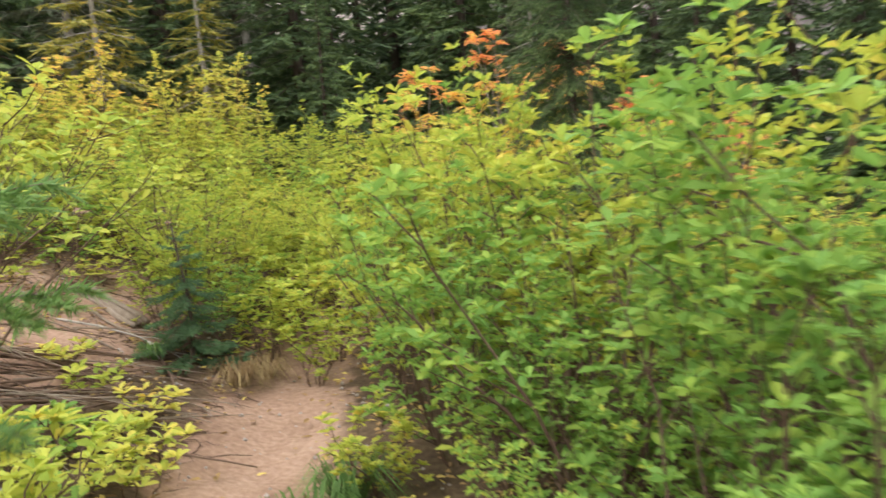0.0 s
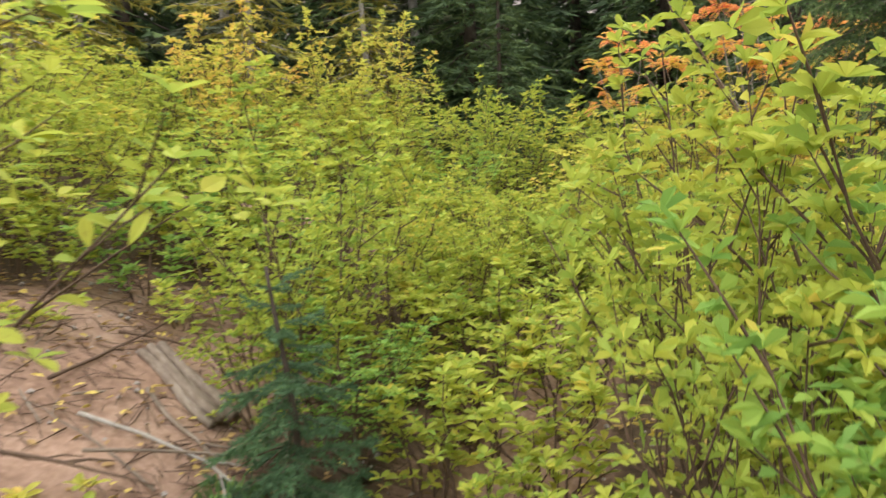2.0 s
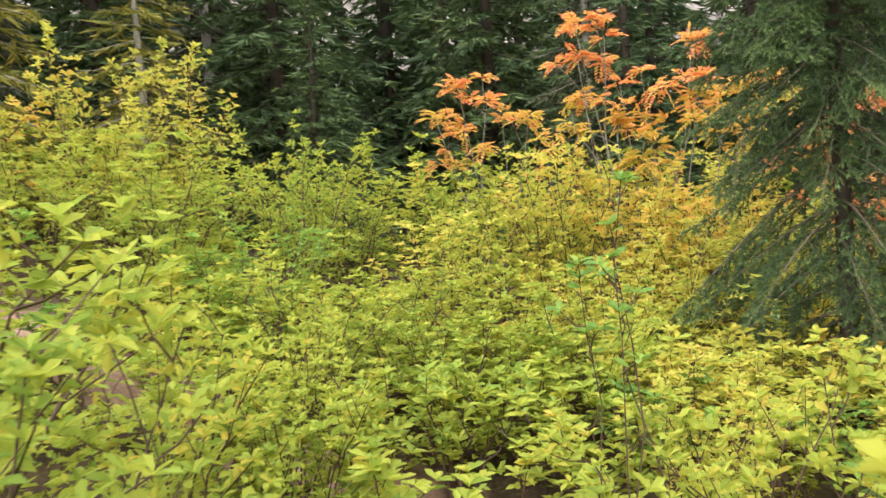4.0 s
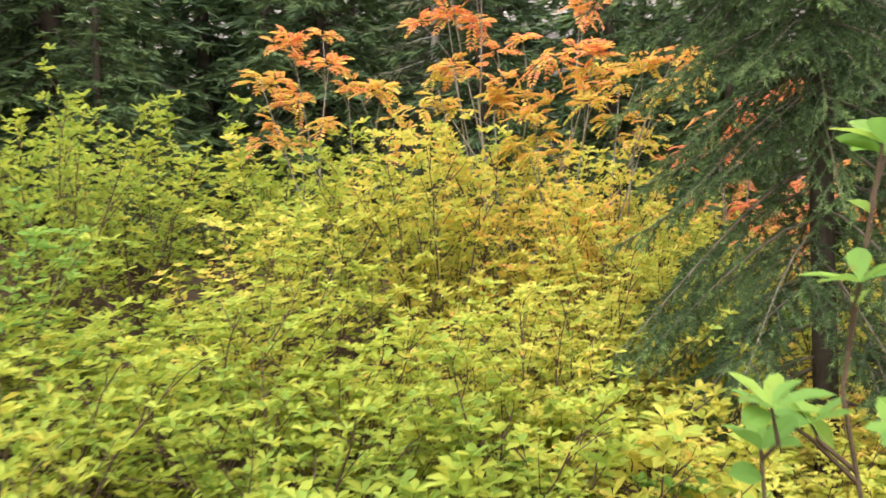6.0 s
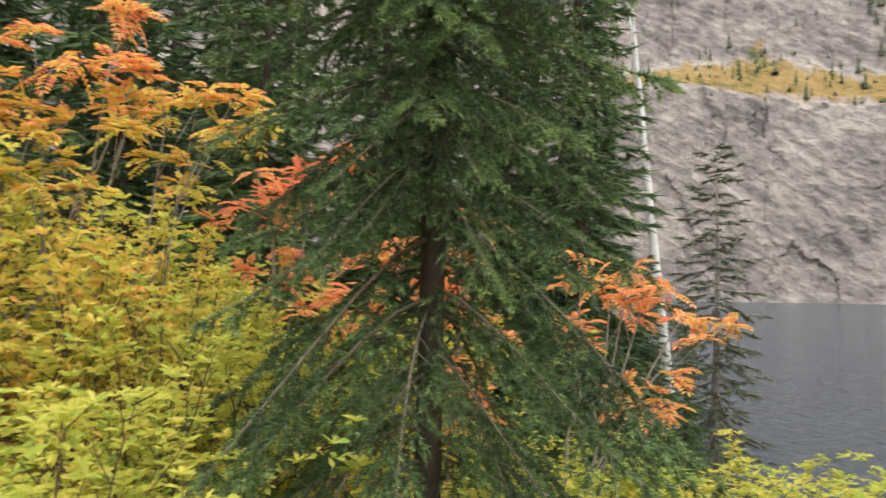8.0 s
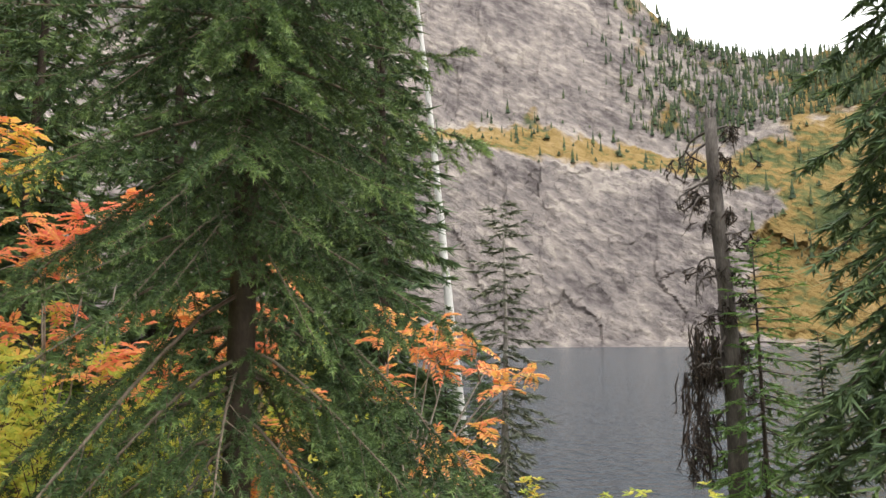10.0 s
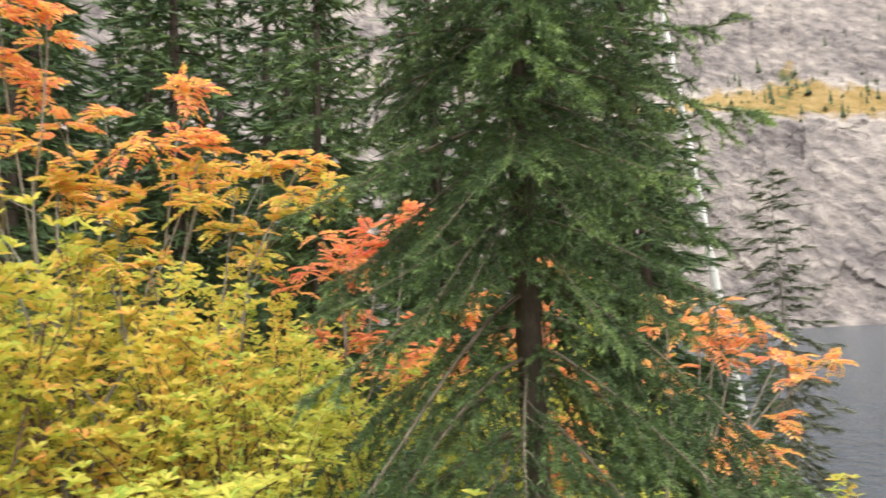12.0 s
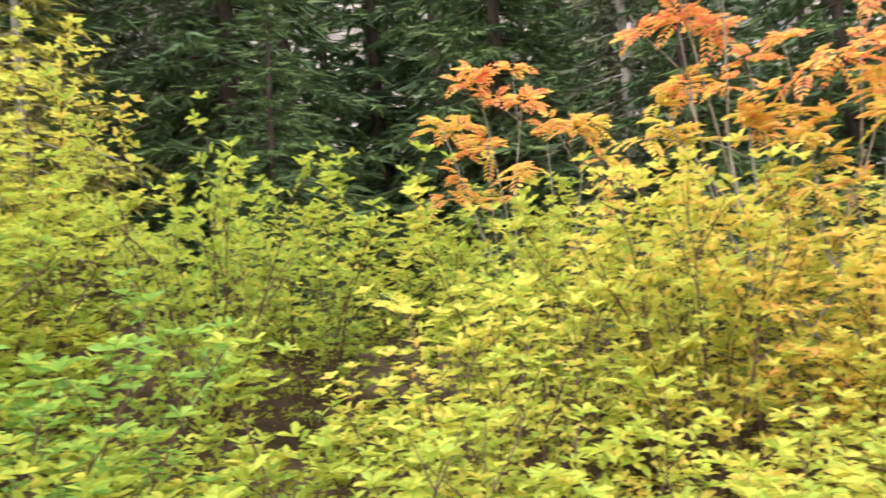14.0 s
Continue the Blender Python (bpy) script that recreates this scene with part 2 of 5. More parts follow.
BARK_LIMB = rough_material("limb_bark", [(0.25, (0.09, 0.068, 0.05)), (0.75, (0.22, 0.175, 0.135))], 30, 140, 0.4, 0.003)
BARK_SNAG = rough_material("snag_bark", [(0.3, (0.04, 0.034, 0.03)), (0.5, (0.11, 0.095, 0.085)), (0.7, (0.21, 0.185, 0.165))], 7, 45, 0.8, 0.02, stretch=(1, 1, 0.3))
BARK_WHITE = rough_material("bleached_trunk", [(0.25, (0.34, 0.33, 0.31)), (0.5, (0.62, 0.61, 0.58)), (0.8, (0.78, 0.77, 0.74))], 5, 40, 0.5, 0.01, stretch=(1, 1, 0.35))
WOOD_GREY = rough_material("weathered_wood", [(0.3, (0.09, 0.066, 0.05)), (0.5, (0.2, 0.155, 0.12)), (0.7, (0.32, 0.27, 0.22))], 9, 60, 0.7, 0.008, stretch=(0.3, 1, 1))
STONE = rough_material("stone", [(0.25, (0.20, 0.17, 0.15)), (0.75, (0.40, 0.36, 0.33))], 12, 80, 0.5, 0.005)
GROUND = blend_material("trail_soil", "soil",
                        [(0.3, (0.03, 0.02, 0.013)), (0.5, (0.075, 0.05, 0.03)), (0.7, (0.14, 0.10, 0.06))],
                        [(0.3, (0.15, 0.088, 0.06)), (0.5, (0.265, 0.168, 0.12)), (0.7, (0.38, 0.262, 0.195))], 1.7, 30.0, 0.8, 0.03)
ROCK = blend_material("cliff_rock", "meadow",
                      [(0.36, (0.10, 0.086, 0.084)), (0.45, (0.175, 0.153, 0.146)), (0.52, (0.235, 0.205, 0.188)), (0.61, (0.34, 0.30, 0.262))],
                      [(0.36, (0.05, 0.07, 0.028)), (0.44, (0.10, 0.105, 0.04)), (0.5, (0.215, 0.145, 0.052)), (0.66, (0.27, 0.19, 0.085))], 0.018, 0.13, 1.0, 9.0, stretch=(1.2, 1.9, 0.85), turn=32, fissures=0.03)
FOREST = leaf_material("far_forest", [(0.0, (0.035, 0.055, 0.035)), (0.6, (0.06, 0.085, 0.045)), (1.0, (0.12, 0.14, 0.05))], translucent=0.0, rough=0.9)


def water_material():
    m, n, l = nodes_of("lake_water")
    coord, mp = n.new("ShaderNodeTexCoord"), n.new("ShaderNodeMapping")
    mp.inputs["Scale"].default_value = (1.0, 0.6, 1.0)
    mp.inputs["Rotation"].default_value = (0, 0, radians(20))
    l.new(coord.outputs["Object"], mp.inputs["Vector"])
    a, b = n.new("ShaderNodeTexNoise"), n.new("ShaderNodeTexNoise")
    for node, s in ((a, 1.5), (b, 0.28)):
        node.inputs["Scale"].default_value, node.inputs["Detail"].default_value = s, 5
        l.new(mp.outputs["Vector"], node.inputs["Vector"])
    add = n.new("ShaderNodeMath"); add.operation = "ADD"
    l.new(a.outputs["Fac"], add.inputs[0]); l.new(b.outputs["Fac"], add.inputs[1])
    bp = n.new("ShaderNodeBump")
    bp.inputs["Strength"].default_value, bp.inputs["Distance"].default_value = 1.0, 1.9
    l.new(add.outputs[0], bp.inputs["Height"])
    bsdf, out = n.new("ShaderNodeBsdfPrincipled"), n.new("ShaderNodeOutputMaterial")
    bsdf.inputs["Base Color"].default_value = (0.045, 0.06, 0.075, 1)
    bsdf.inputs["Roughness"].default_value, bsdf.inputs["IOR"].default_value = 0.12, 1.33
    l.new(bp.outputs["Normal"], bsdf.inputs["Normal"])
    l.new(bsdf.outputs[0], out.inputs["Surface"])
    return m


WATER = water_material()


# ---------------------------------------------------------------- mesh tools
class Build:
    """Collects vertices and faces of one mesh."""

    def __init__(self):
        self.v, self.f, self.n, self.growth_light = [], [], 0, []

    def put(self, verts, faces):
        self.f.extend(tuple(i + self.n for i in f) for f in faces)
        self.v.extend(tuple(map(float, p)) for p in verts)
        self.n += len(verts)

    def tube(self, pts, radii, sides=5, cap=True, rough=0.0, rng=None):
        pts = [np.asarray(p, float) for p in pts]
        verts, faces = [], []
        for i, p in enumerate(pts):
            d = pts[min(i + 1, len(pts) - 1)] - pts[max(i - 1, 0)]
            d = d / (np.linalg.norm(d) + 1e-9)
            u = np.cross(d, (0.0, 0.0, 1.0) if abs(d[2]) < 0.9 else (1.0, 0.0, 0.0))
            u /= np.linalg.norm(u)
            w = np.cross(d, u)
            for k in range(sides):
                a = 2 * math.pi * k / sides
                r = radii[i] * (1 + (rough * rng.uniform(-1, 1) if rng is not None else 0))
                verts.append(p + (u * math.cos(a) + w * math.sin(a)) * r)
        for i in range(len(pts) - 1):
            for k in range(sides):
                a, b = i * sides + k, i * sides + (k + 1) % sides
                faces.append((a, b, b + sides, a + sides))
        if cap:
            faces.append(tuple(range(sides - 1, -1, -1)))
            faces.append(tuple((len(pts) - 1) * sides + k for k in range(sides)))
        self.put(verts, faces)

    def leaf(self, p, d, up, length, width, fold=0.12, bend=0.15):
        d = d / (np.linalg.norm(d) + 1e-9)
        s = np.cross(d, up)
        s /= (np.linalg.norm(s) + 1e-9)
        n = np.cross(s, d)
        rise = n * width * fold * 2
        verts = (p, p + d * length * 0.3 + s * width * 0.62 + rise, p + d * length * 0.68 + s * width + rise - n * length * bend * 0.4,
                 p + d * length - n * length * bend, p + d * length * 0.68 - s * width + rise - n * length * bend * 0.4, p + d * length * 0.3 - s * width * 0.62 + rise)
        self.put(verts, ((0, 1, 2, 3), (0, 3, 4, 5)))

    def fine_leaf(self, p, d, up, length, width, fold=0.12, bend=0.15):
        """The same leaf with a rounder outline, for plants seen close."""
        d = d / (np.linalg.norm(d) + 1e-9)
        s = np.cross(d, up)
        s /= (np.linalg.norm(s) + 1e-9)
        n = np.cross(s, d)
        steps = ((0.14, 0.3), (0.38, 0.78), (0.64, 1.0), (0.86, 0.66))
        mid = [p + d * length * t - n * length * bend * t * t for t, _ in steps]
        left = [m + s * width * w + n * width * w * fold * 2 for m, (_, w) in zip(mid, steps)]
        right = [m - s * width * w + n * width * w * fold * 2 for m, (_, w) in zip(mid, steps)]
        tip = p + d * length - n * length * bend
        self.put([p, *left, tip, *right, *mid], [(0, 1, 10), (0, 10, 6), (1, 2, 11, 10), (10, 11, 7, 6), (2, 3, 12, 11), (11, 12, 8, 7), (3, 4, 13, 12), (12, 13, 9, 8), (4, 5, 13), (13, 5, 9)])

    def leaflet(self, p, d, up, length, width):
        d = d / (np.linalg.norm(d) + 1e-9)
        s = np.cross(d, up)
        s /= (np.linalg.norm(s) + 1e-9)
        n = np.cross(s, d)
        self.put((p, p + d * length * 0.45 + s * width + n * width * 0.3, p + d * length, p + d * length * 0.45 - s * width + n * width * 0.3), ((0, 1, 2), (0, 2, 3)))

    def needles(self, base, tip, width, rng, growth_light=None):
        """Slim triangles from base to tip, one each."""
        base, tip = np.asarray(base), np.asarray(tip)
        d = tip - base
        side = np.cross(d, rng.normal(size=d.shape))
        side /= (np.linalg.norm(side, axis=1)[:, None] + 1e-9)
        v = np.stack([base + side * width / 2, base - side * width / 2, tip], axis=1).reshape(-1, 3)
        k = self.n
        self.v.extend(map(tuple, v.tolist()))
        self.f.extend((k + 3 * i, k + 3 * i + 1, k + 3 * i + 2) for i in range(len(base)))
        self.n += len(v)
        if growth_light is not None:
            self.growth_light.extend(np.repeat(growth_light, 3).tolist())

    def mesh(self, name, material, smooth=True):
        me = bpy.data.meshes.new(name)
        me.from_pydata(self.v, [], self.f)
        me.materials.append(material)
        if self.growth_light and len(self.growth_light) == len(self.v):
            me.attributes.new("growth_light", "FLOAT", "POINT").data.foreach_set("value", self.growth_light)
        if smooth:
            me.polygons.foreach_set("use_smooth", [True] * len(me.polygons))
        me.update()
        return me


def part(name, b, material, parent, label="", kind="", smooth=True):
    ob = new(name, b.mesh(name, material, smooth))
    ob.parent = parent
    return tagged(ob, label=label, kind=kind)


def unit(v):
    v = np.asarray(v, float)
    return v / (np.linalg.norm(v) + 1e-9)


def softplus(v, k=1.0):
    return np.logaddexp(0.0, np.asarray(v) * k) / k


# ---------------------------------------------------------------- ground
TRAIL = [(0.3, -3.0), (0.0, 0.0), (-0.2, 0.8), (-0.65, 1.9), (-1.0, 3.3), (-1.15, 4.6), (-1.15, 5.7), (-0.95, 6.7), (-1.0, 7.6), (-2.2, 8.6), (-5.0, 9.4)]
LAKE_Z = -4.0


def trail_distance(x, y):
    best = None
    for (ax, ay), (bx, by) in zip(TRAIL, TRAIL[1:]):
        dx, dy = bx - ax, by - ay
        t = np.clip(((x - ax) * dx + (y - ay) * dy) / (dx * dx + dy * dy), 0, 1)
        d = np.hypot(x - ax - t * dx, y - ay - t * dy)
        best = d if best is None else np.minimum(best, d)
    return best


def ground_z(x, y):
    x, y = np.asarray(x, float), np.asarray(y, float)
    z = 0.097 * np.where(y < 25, np.maximum(y, -30), 25 + 40 * np.tanh((y - 25) / 40))
    z = z + np.minimum(0.28 * softplus(-(x + 1.0), 4.0) + 0.2 * softplus(-(x + 2.6), 3.0) - 0.33 * softplus(-(x + 3.7), 2.0), 160) - 0.22 * softplus(x - 1.5, 2.0) - 0.25 * softplus(x - 11, 1.0)
    z = z + 0.05 * np.sin(1.7 * x + 0.6) * np.cos(1.3 * y) + 0.02 * np.sin(5.1 * x) * np.sin(4.3 * y + 1)
    z = z - 0.07 * np.exp(-(trail_distance(x, y) / 0.35) ** 2)
    return np.maximum(z, -9.0)


def gz(x, y):
    return float(ground_z(x, y))


def soil_amount(x, y):
    """How bare the soil is: the trail, and the scraped bank uphill of it."""
    trail = np.exp(-(trail_distance(x, y) / 0.42) ** 2)
    bank = np.exp(-((x + 2.9) / 1.0) ** 4 - ((y - 4.7) / 1.9) ** 4)
    return np.clip(np.maximum(trail * 1.3, bank), 0, 1)


def build_ground():
    u = np.linspace(-1, 1, 221)
    gx, gy = -1.2 + 1.15 * np.sinh(8.5 * u), 4.5 + 1.15 * np.sinh(8.5 * u)
    X, Y = np.meshgrid(gx, gy, indexing="ij")
    Z = ground_z(X, Y)
    near = np.hypot(X + 1, Y - 4.5) < 40
    for i, j in zip(*np.nonzero(near)):
        Z[i, j] += 0.05 * noise.fractal(Vector((X[i, j] * 2.2, Y[i, j] * 2.2, 0.0)), 1.0, 2.0, 4)
    n = len(u)
    idx = np.arange(n * n).reshape(n, n)
    faces = np.stack([idx[:-1, :-1], idx[1:, :-1], idx[1:, 1:], idx[:-1, 1:]], -1).reshape(-1, 4)
    me = bpy.data.meshes.new("ground")
    me.from_pydata(np.stack([X, Y, Z], -1).reshape(-1, 3).tolist(), [], faces.tolist())
    me.materials.append(GROUND)
    me.attributes.new("soil", "FLOAT", "POINT").data.foreach_set("value", soil_amount(X, Y).reshape(-1))
    me.polygons.foreach_set("use_smooth", [True] * len(me.polygons))
    return tagged(new("ground", me), "reddish brown trail soil and dark leaf litter on a sloping bank", "ground", kind="structure")


def build_water():
    b = Build()
    b.put([(14, -1500, LAKE_Z), (1600, -1500, LAKE_Z), (1600, 1500, LAKE_Z), (14, 1500, LAKE_Z)], [(0, 1, 2, 3)])
    ob = new("water", b.mesh("water", WATER, False))
    return tagged(ob, "grey-blue mountain lake with small wind ripples", "lake", kind="structure")


def build_mountain():
    """Rock wall that curves round the lake, with a sloping meadow ledge across it."""
    ex, ey, ez = -0.8, 7.2, 2.2
    az = np.concatenate([np.arange(-85, 8, 3.0), np.arange(8, 58, 0.6), np.arange(58, 112, 0.2), np.arange(112, 206, 3.0)])
    lower = np.interp(az, [60, 76, 80, 84, 88, 92, 95.5, 100, 115], [15.5, 15.6, 14.4, 13.7, 13.2, 12.5, 11.4, 9.6, 8.0])
    upper = np.interp(az, [60, 76, 80, 84, 88, 92, 95.5, 100, 115], [17.3, 17.1, 17.3, 17.0, 15.4, 14.1, 13.5, 15.2, 16.0])
    crest = np.interp(az, [40, 80, 88, 91.4, 94.7, 98.3, 101, 115, 160], [34, 33, 28.9, 24.6, 22.0, 20.8, 20.1, 19, 15])
    stops = np.array([0.0, 0.05, 0.48, 0.60, 0.92, 1.0])
    rows = np.linspace(0, 1, 128)
    verts, meadow, info = [], [], []
    for i, a in enumerate(az):
        el = [-0.62, 0.15, lower[i], upper[i], crest[i], crest[i] * 0.62]
        rad = [615, 630, 690, 760, 860, 1500]
        for v in rows:
            e, r = float(np.interp(v, stops, el)), float(np.interp(v, stops, rad))
            s, c = math.sin(radians(a)), math.cos(radians(a))
            z = ez + r * math.tan(radians(e))
            face = Vector((a * 0.11 + v * 1.6, v * 2.7 - a * 0.07, 0.0))
            rough = 1.0 * noise.fractal(face * 0.45, 1.0, 2.0, 3)
            bent = face + 0.35 * noise.noise_vector(face * 1.3)
            for size, weight in ((1.1, 0.5), (3.1, 0.2), (8.0, 0.07)):
                far, pts = noise.voronoi(Vector((bent.x * 1.35, bent.y, 0.0)) * size)
                near = Vector((bent.x * 1.35, bent.y, 0.0)) * size - pts[0]
                tilt = Vector((noise.noise(pts[0] * 3.7), noise.noise(pts[0] * 3.7 + Vector((9, 4, 2))), 0.0))
                rough += weight * (1.1 * noise.noise(pts[0] * 5.3) + 1.5 * tilt.dot(near))
            shore = min(1.0, v / 0.06)
            ledge = math.exp(-((v - 0.54) / 0.05) ** 2)
            r2 = r + shore * (1 - 0.6 * ledge) * 11.0 * rough
            z += shore * 5.0 * noise.fractal(Vector((a * 0.9, v * 30, 7.0)), 1.0, 2.0, 4) * (1.6 if v > 0.9 else 1)
            verts.append((ex + r2 * s, ey + r2 * c, z))
            patch = noise.fractal(Vector((a * 0.35, v * 14, 11.0)), 1.0, 2.0, 4)
            m = max(0.0, 1 - abs((v - 0.54 - 0.02 * patch) / 0.07)) * 1.3 * float(np.interp(a, [66, 78], [0.2, 1]))
            m = max(m, (0.75 if v > 0.62 else 0) * float(np.interp(a, [86, 93], [0, 1])) * (0.3 + 0.7 * patch))
            m = max(m, float(np.interp(a - 6.0 * max(0.0, v - 0.1) + 1.2 * patch, [95.8, 98.2], [0, 1.0])) * float(np.interp(v, [0.0, 0.05, 0.5, 0.6], [0.3, 1, 1, 0.7])))
            meadow.append(min(1.0, max(0.0, m + 0.35 * patch * (m > 0.1))))
            info.append((a, v))
    nr = len(rows)
    idx = np.arange(len(az) * nr).reshape(len(az), nr)
    faces = np.stack([idx[:-1, :-1], idx[:-1, 1:], idx[1:, 1:], idx[1:, :-1]], -1).reshape(-1, 4)
    me = bpy.data.meshes.new("mountain")
    me.from_pydata(verts, [], faces.tolist())
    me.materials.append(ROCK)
    me.attributes.new("meadow", "FLOAT", "POINT").data.foreach_set("value", meadow)
    tagged(new("mountain", me), "pinkish grey rock cliff with an orange meadow ledge above a lake", "mountain", kind="structure")
    # far woods on the upper right slope and the ledge
    rng = np.random.default_rng(5)
    b = Build()
    count = 0
    while count < 2600:
        k = int(rng.integers(len(info)))
        a, v = info[k]
        if not 60 < a < 150:
            continue
        wood = float(np.interp(a, [84, 88, 92], [0.004, 0.12, 1.0])) if 0.63 < v < 0.96 else (0.12 if 0.48 < v < 0.62 else (0.10 if a > 97 and v > 0.25 else 0.0))
        if rng.random() > wood:
            continue
        p = np.array(verts[k]) + rng.normal(0, 3, 3) * (1, 1, 0)
        bush = v < 0.62 and rng.random() < 0.6
        h = rng.uniform(3, 6) if bush else rng.uniform(8, 19)
        r = h * (rng.uniform(0.4, 0.7) if bush else rng.uniform(0.12, 0.2))
        tiers = 4
        for t in range(tiers):
            z0, z1 = p[2] - 1 + h * t / tiers, p[2] - 1 + h * min(1.0, (t + 1.7) / tiers)
            rr = r * (1 - t / tiers) * rng.uniform(0.8, 1.15)
            ring = [(p[0] + rr * rng.uniform(0.7, 1.2) * math.cos(q), p[1] + rr * rng.uniform(0.7, 1.2) * math.sin(q), z0) for q in np.linspace(0, 2 * math.pi, 6)[:-1]]
            b.put(ring + [(p[0], p[1], z1)], [(i, (i + 1) % 5, 5) for i in range(5)])
        count += 1
    tagged(new("far_woods", b.mesh("far_woods", FOREST, False)), "dark green conifers scattered on the far mountain slope", "woods", kind="stuff")


build_ground()
build_water()
build_mountain()


# ---------------------------------------------------------------- conifers
def limb_points(length, start_slope, droop, rng, steps=7):
    """A limb along +x from the origin that sags and lifts a little at its tip."""
    wob = rng.uniform(-0.06, 0.06)
    return [np.array((length * s, length * wob * math.sin(3 * s), length * (start_slope * s - droop * s ** 1.5 + 0.16 * s ** 4))) for s in np.linspace(0, 1, steps)]


def along(pts, s):
    k = s * (len(pts) - 1)
    i = min(int(k), len(pts) - 2)
    return pts[i] + (pts[i + 1] - pts[i]) * (k - i), unit(pts[i + 1] - pts[i])


def needle_twig(b, p, q, density, length, width, rng, comb=0.75, young=(0.0, 1.0)):
    """Needles round a twig from p to q, swept forward and combed to the sides; its end toned young and lit."""
    d = q - p
    n = max(3, int(np.linalg.norm(d) * density))
    s = rng.random(n)[:, None]
    ax = unit(d)
    r = rng.normal(size=(n, 3)) * (1, 1, comb)
    r -= (r @ ax)[:, None] * ax
    r /= (np.linalg.norm(r, axis=1)[:, None] + 1e-9)
    base = p + s * d
    tip = base + (r * 0.8 + ax * 0.62 + np.array((0, 0, 0.12))) * length * rng.uniform(0.7, 1.1, (n, 1))
    b.needles(base, tip, width, rng, young[0] + (young[1] - young[0]) * s[:, 0] ** 1.6)
    end = np.repeat(q[None], 5, 0)
    b.needles(end, end + (ax + rng.normal(0, 0.35, (5, 3))) * length, width, rng, np.full(5, young[1]))


def limb(length, slope, droop, seed, density=330, needle=0.03, width=0.0066, spacing=0.037, bare=0.05, hang=0.5):
    """A foliated limb: wood and needles as two builds. Flat side sprays sag from the limb with gaps between them."""
    rng = np.random.default_rng(seed)
    wood, leaf = Build(), Build()
    pts = limb_points(length, slope, droop, rng)
    wood.tube(pts, list(np.linspace(0.006 * length + 0.003, 0.0018, len(pts))), 5)
    s, side, down = bare, 1, np.array((0.0, 0.0, -1.0))
    while s < 0.97:
        p, d = along(pts, s)
        side = -side
        l = (0.46 * length * (1 - s) ** 0.7 + 0.05) * rng.uniform(0.55, 1.15) * min(1.0, 0.55 + 1.8 * (s - bare))
        across = np.array((0.0, float(side), 0.0))
        w = unit(d * 0.8 + across * rng.uniform(0.55, 0.95) + down * rng.uniform(0.0, 0.3))
        line = [p]
        for k in range(4):
            line.append(line[-1] + unit(w + down * hang * rng.uniform(0.1, 0.45) * k + d * 0.08 * k) * l / 4)
        wood.tube(line, list(np.linspace(0.003, 0.001, 5)), 3, cap=False)
        for k in range(4):
            needle_twig(leaf, line[k] + (line[k + 1] - line[k]) * (0.4 if k == 0 else 0), line[k + 1], density, needle, width, rng, 0.8, (0.25 * k * (0.4 + 0.6 * s), 0.25 * (k + 1) * (0.4 + 0.6 * s)))
        f, sd = 0.22, 1
        while f < 0.92:
            m, dm = along(line, f)
            sd = -sd
            flat = unit(np.cross(dm, (0, 0, 1)) * sd)
            w2 = unit(dm * 0.85 + flat * rng.uniform(0.55, 0.85) + down * rng.uniform(0.0, 0.35) * hang)
            l2 = (0.42 * l * (1 - f) + 0.032) * rng.uniform(0.7, 1.2)
            needle_twig(leaf, m, m + w2 * l2, density, needle, width, rng, 0.6, (0.15, 0.5 + 0.5 * f))
            f += 0.7 * spacing / l * rng.uniform(0.75, 1.3) + 0.02
        s += spacing / length * rng.uniform(0.6, 1.4)
    for k, (a, c) in enumerate(zip(pts, pts[1:])):
        needle_twig(leaf, a, c, density, needle, width, rng, 1.0, (k / 7, (k + 1) / 7))
    return wood, leaf


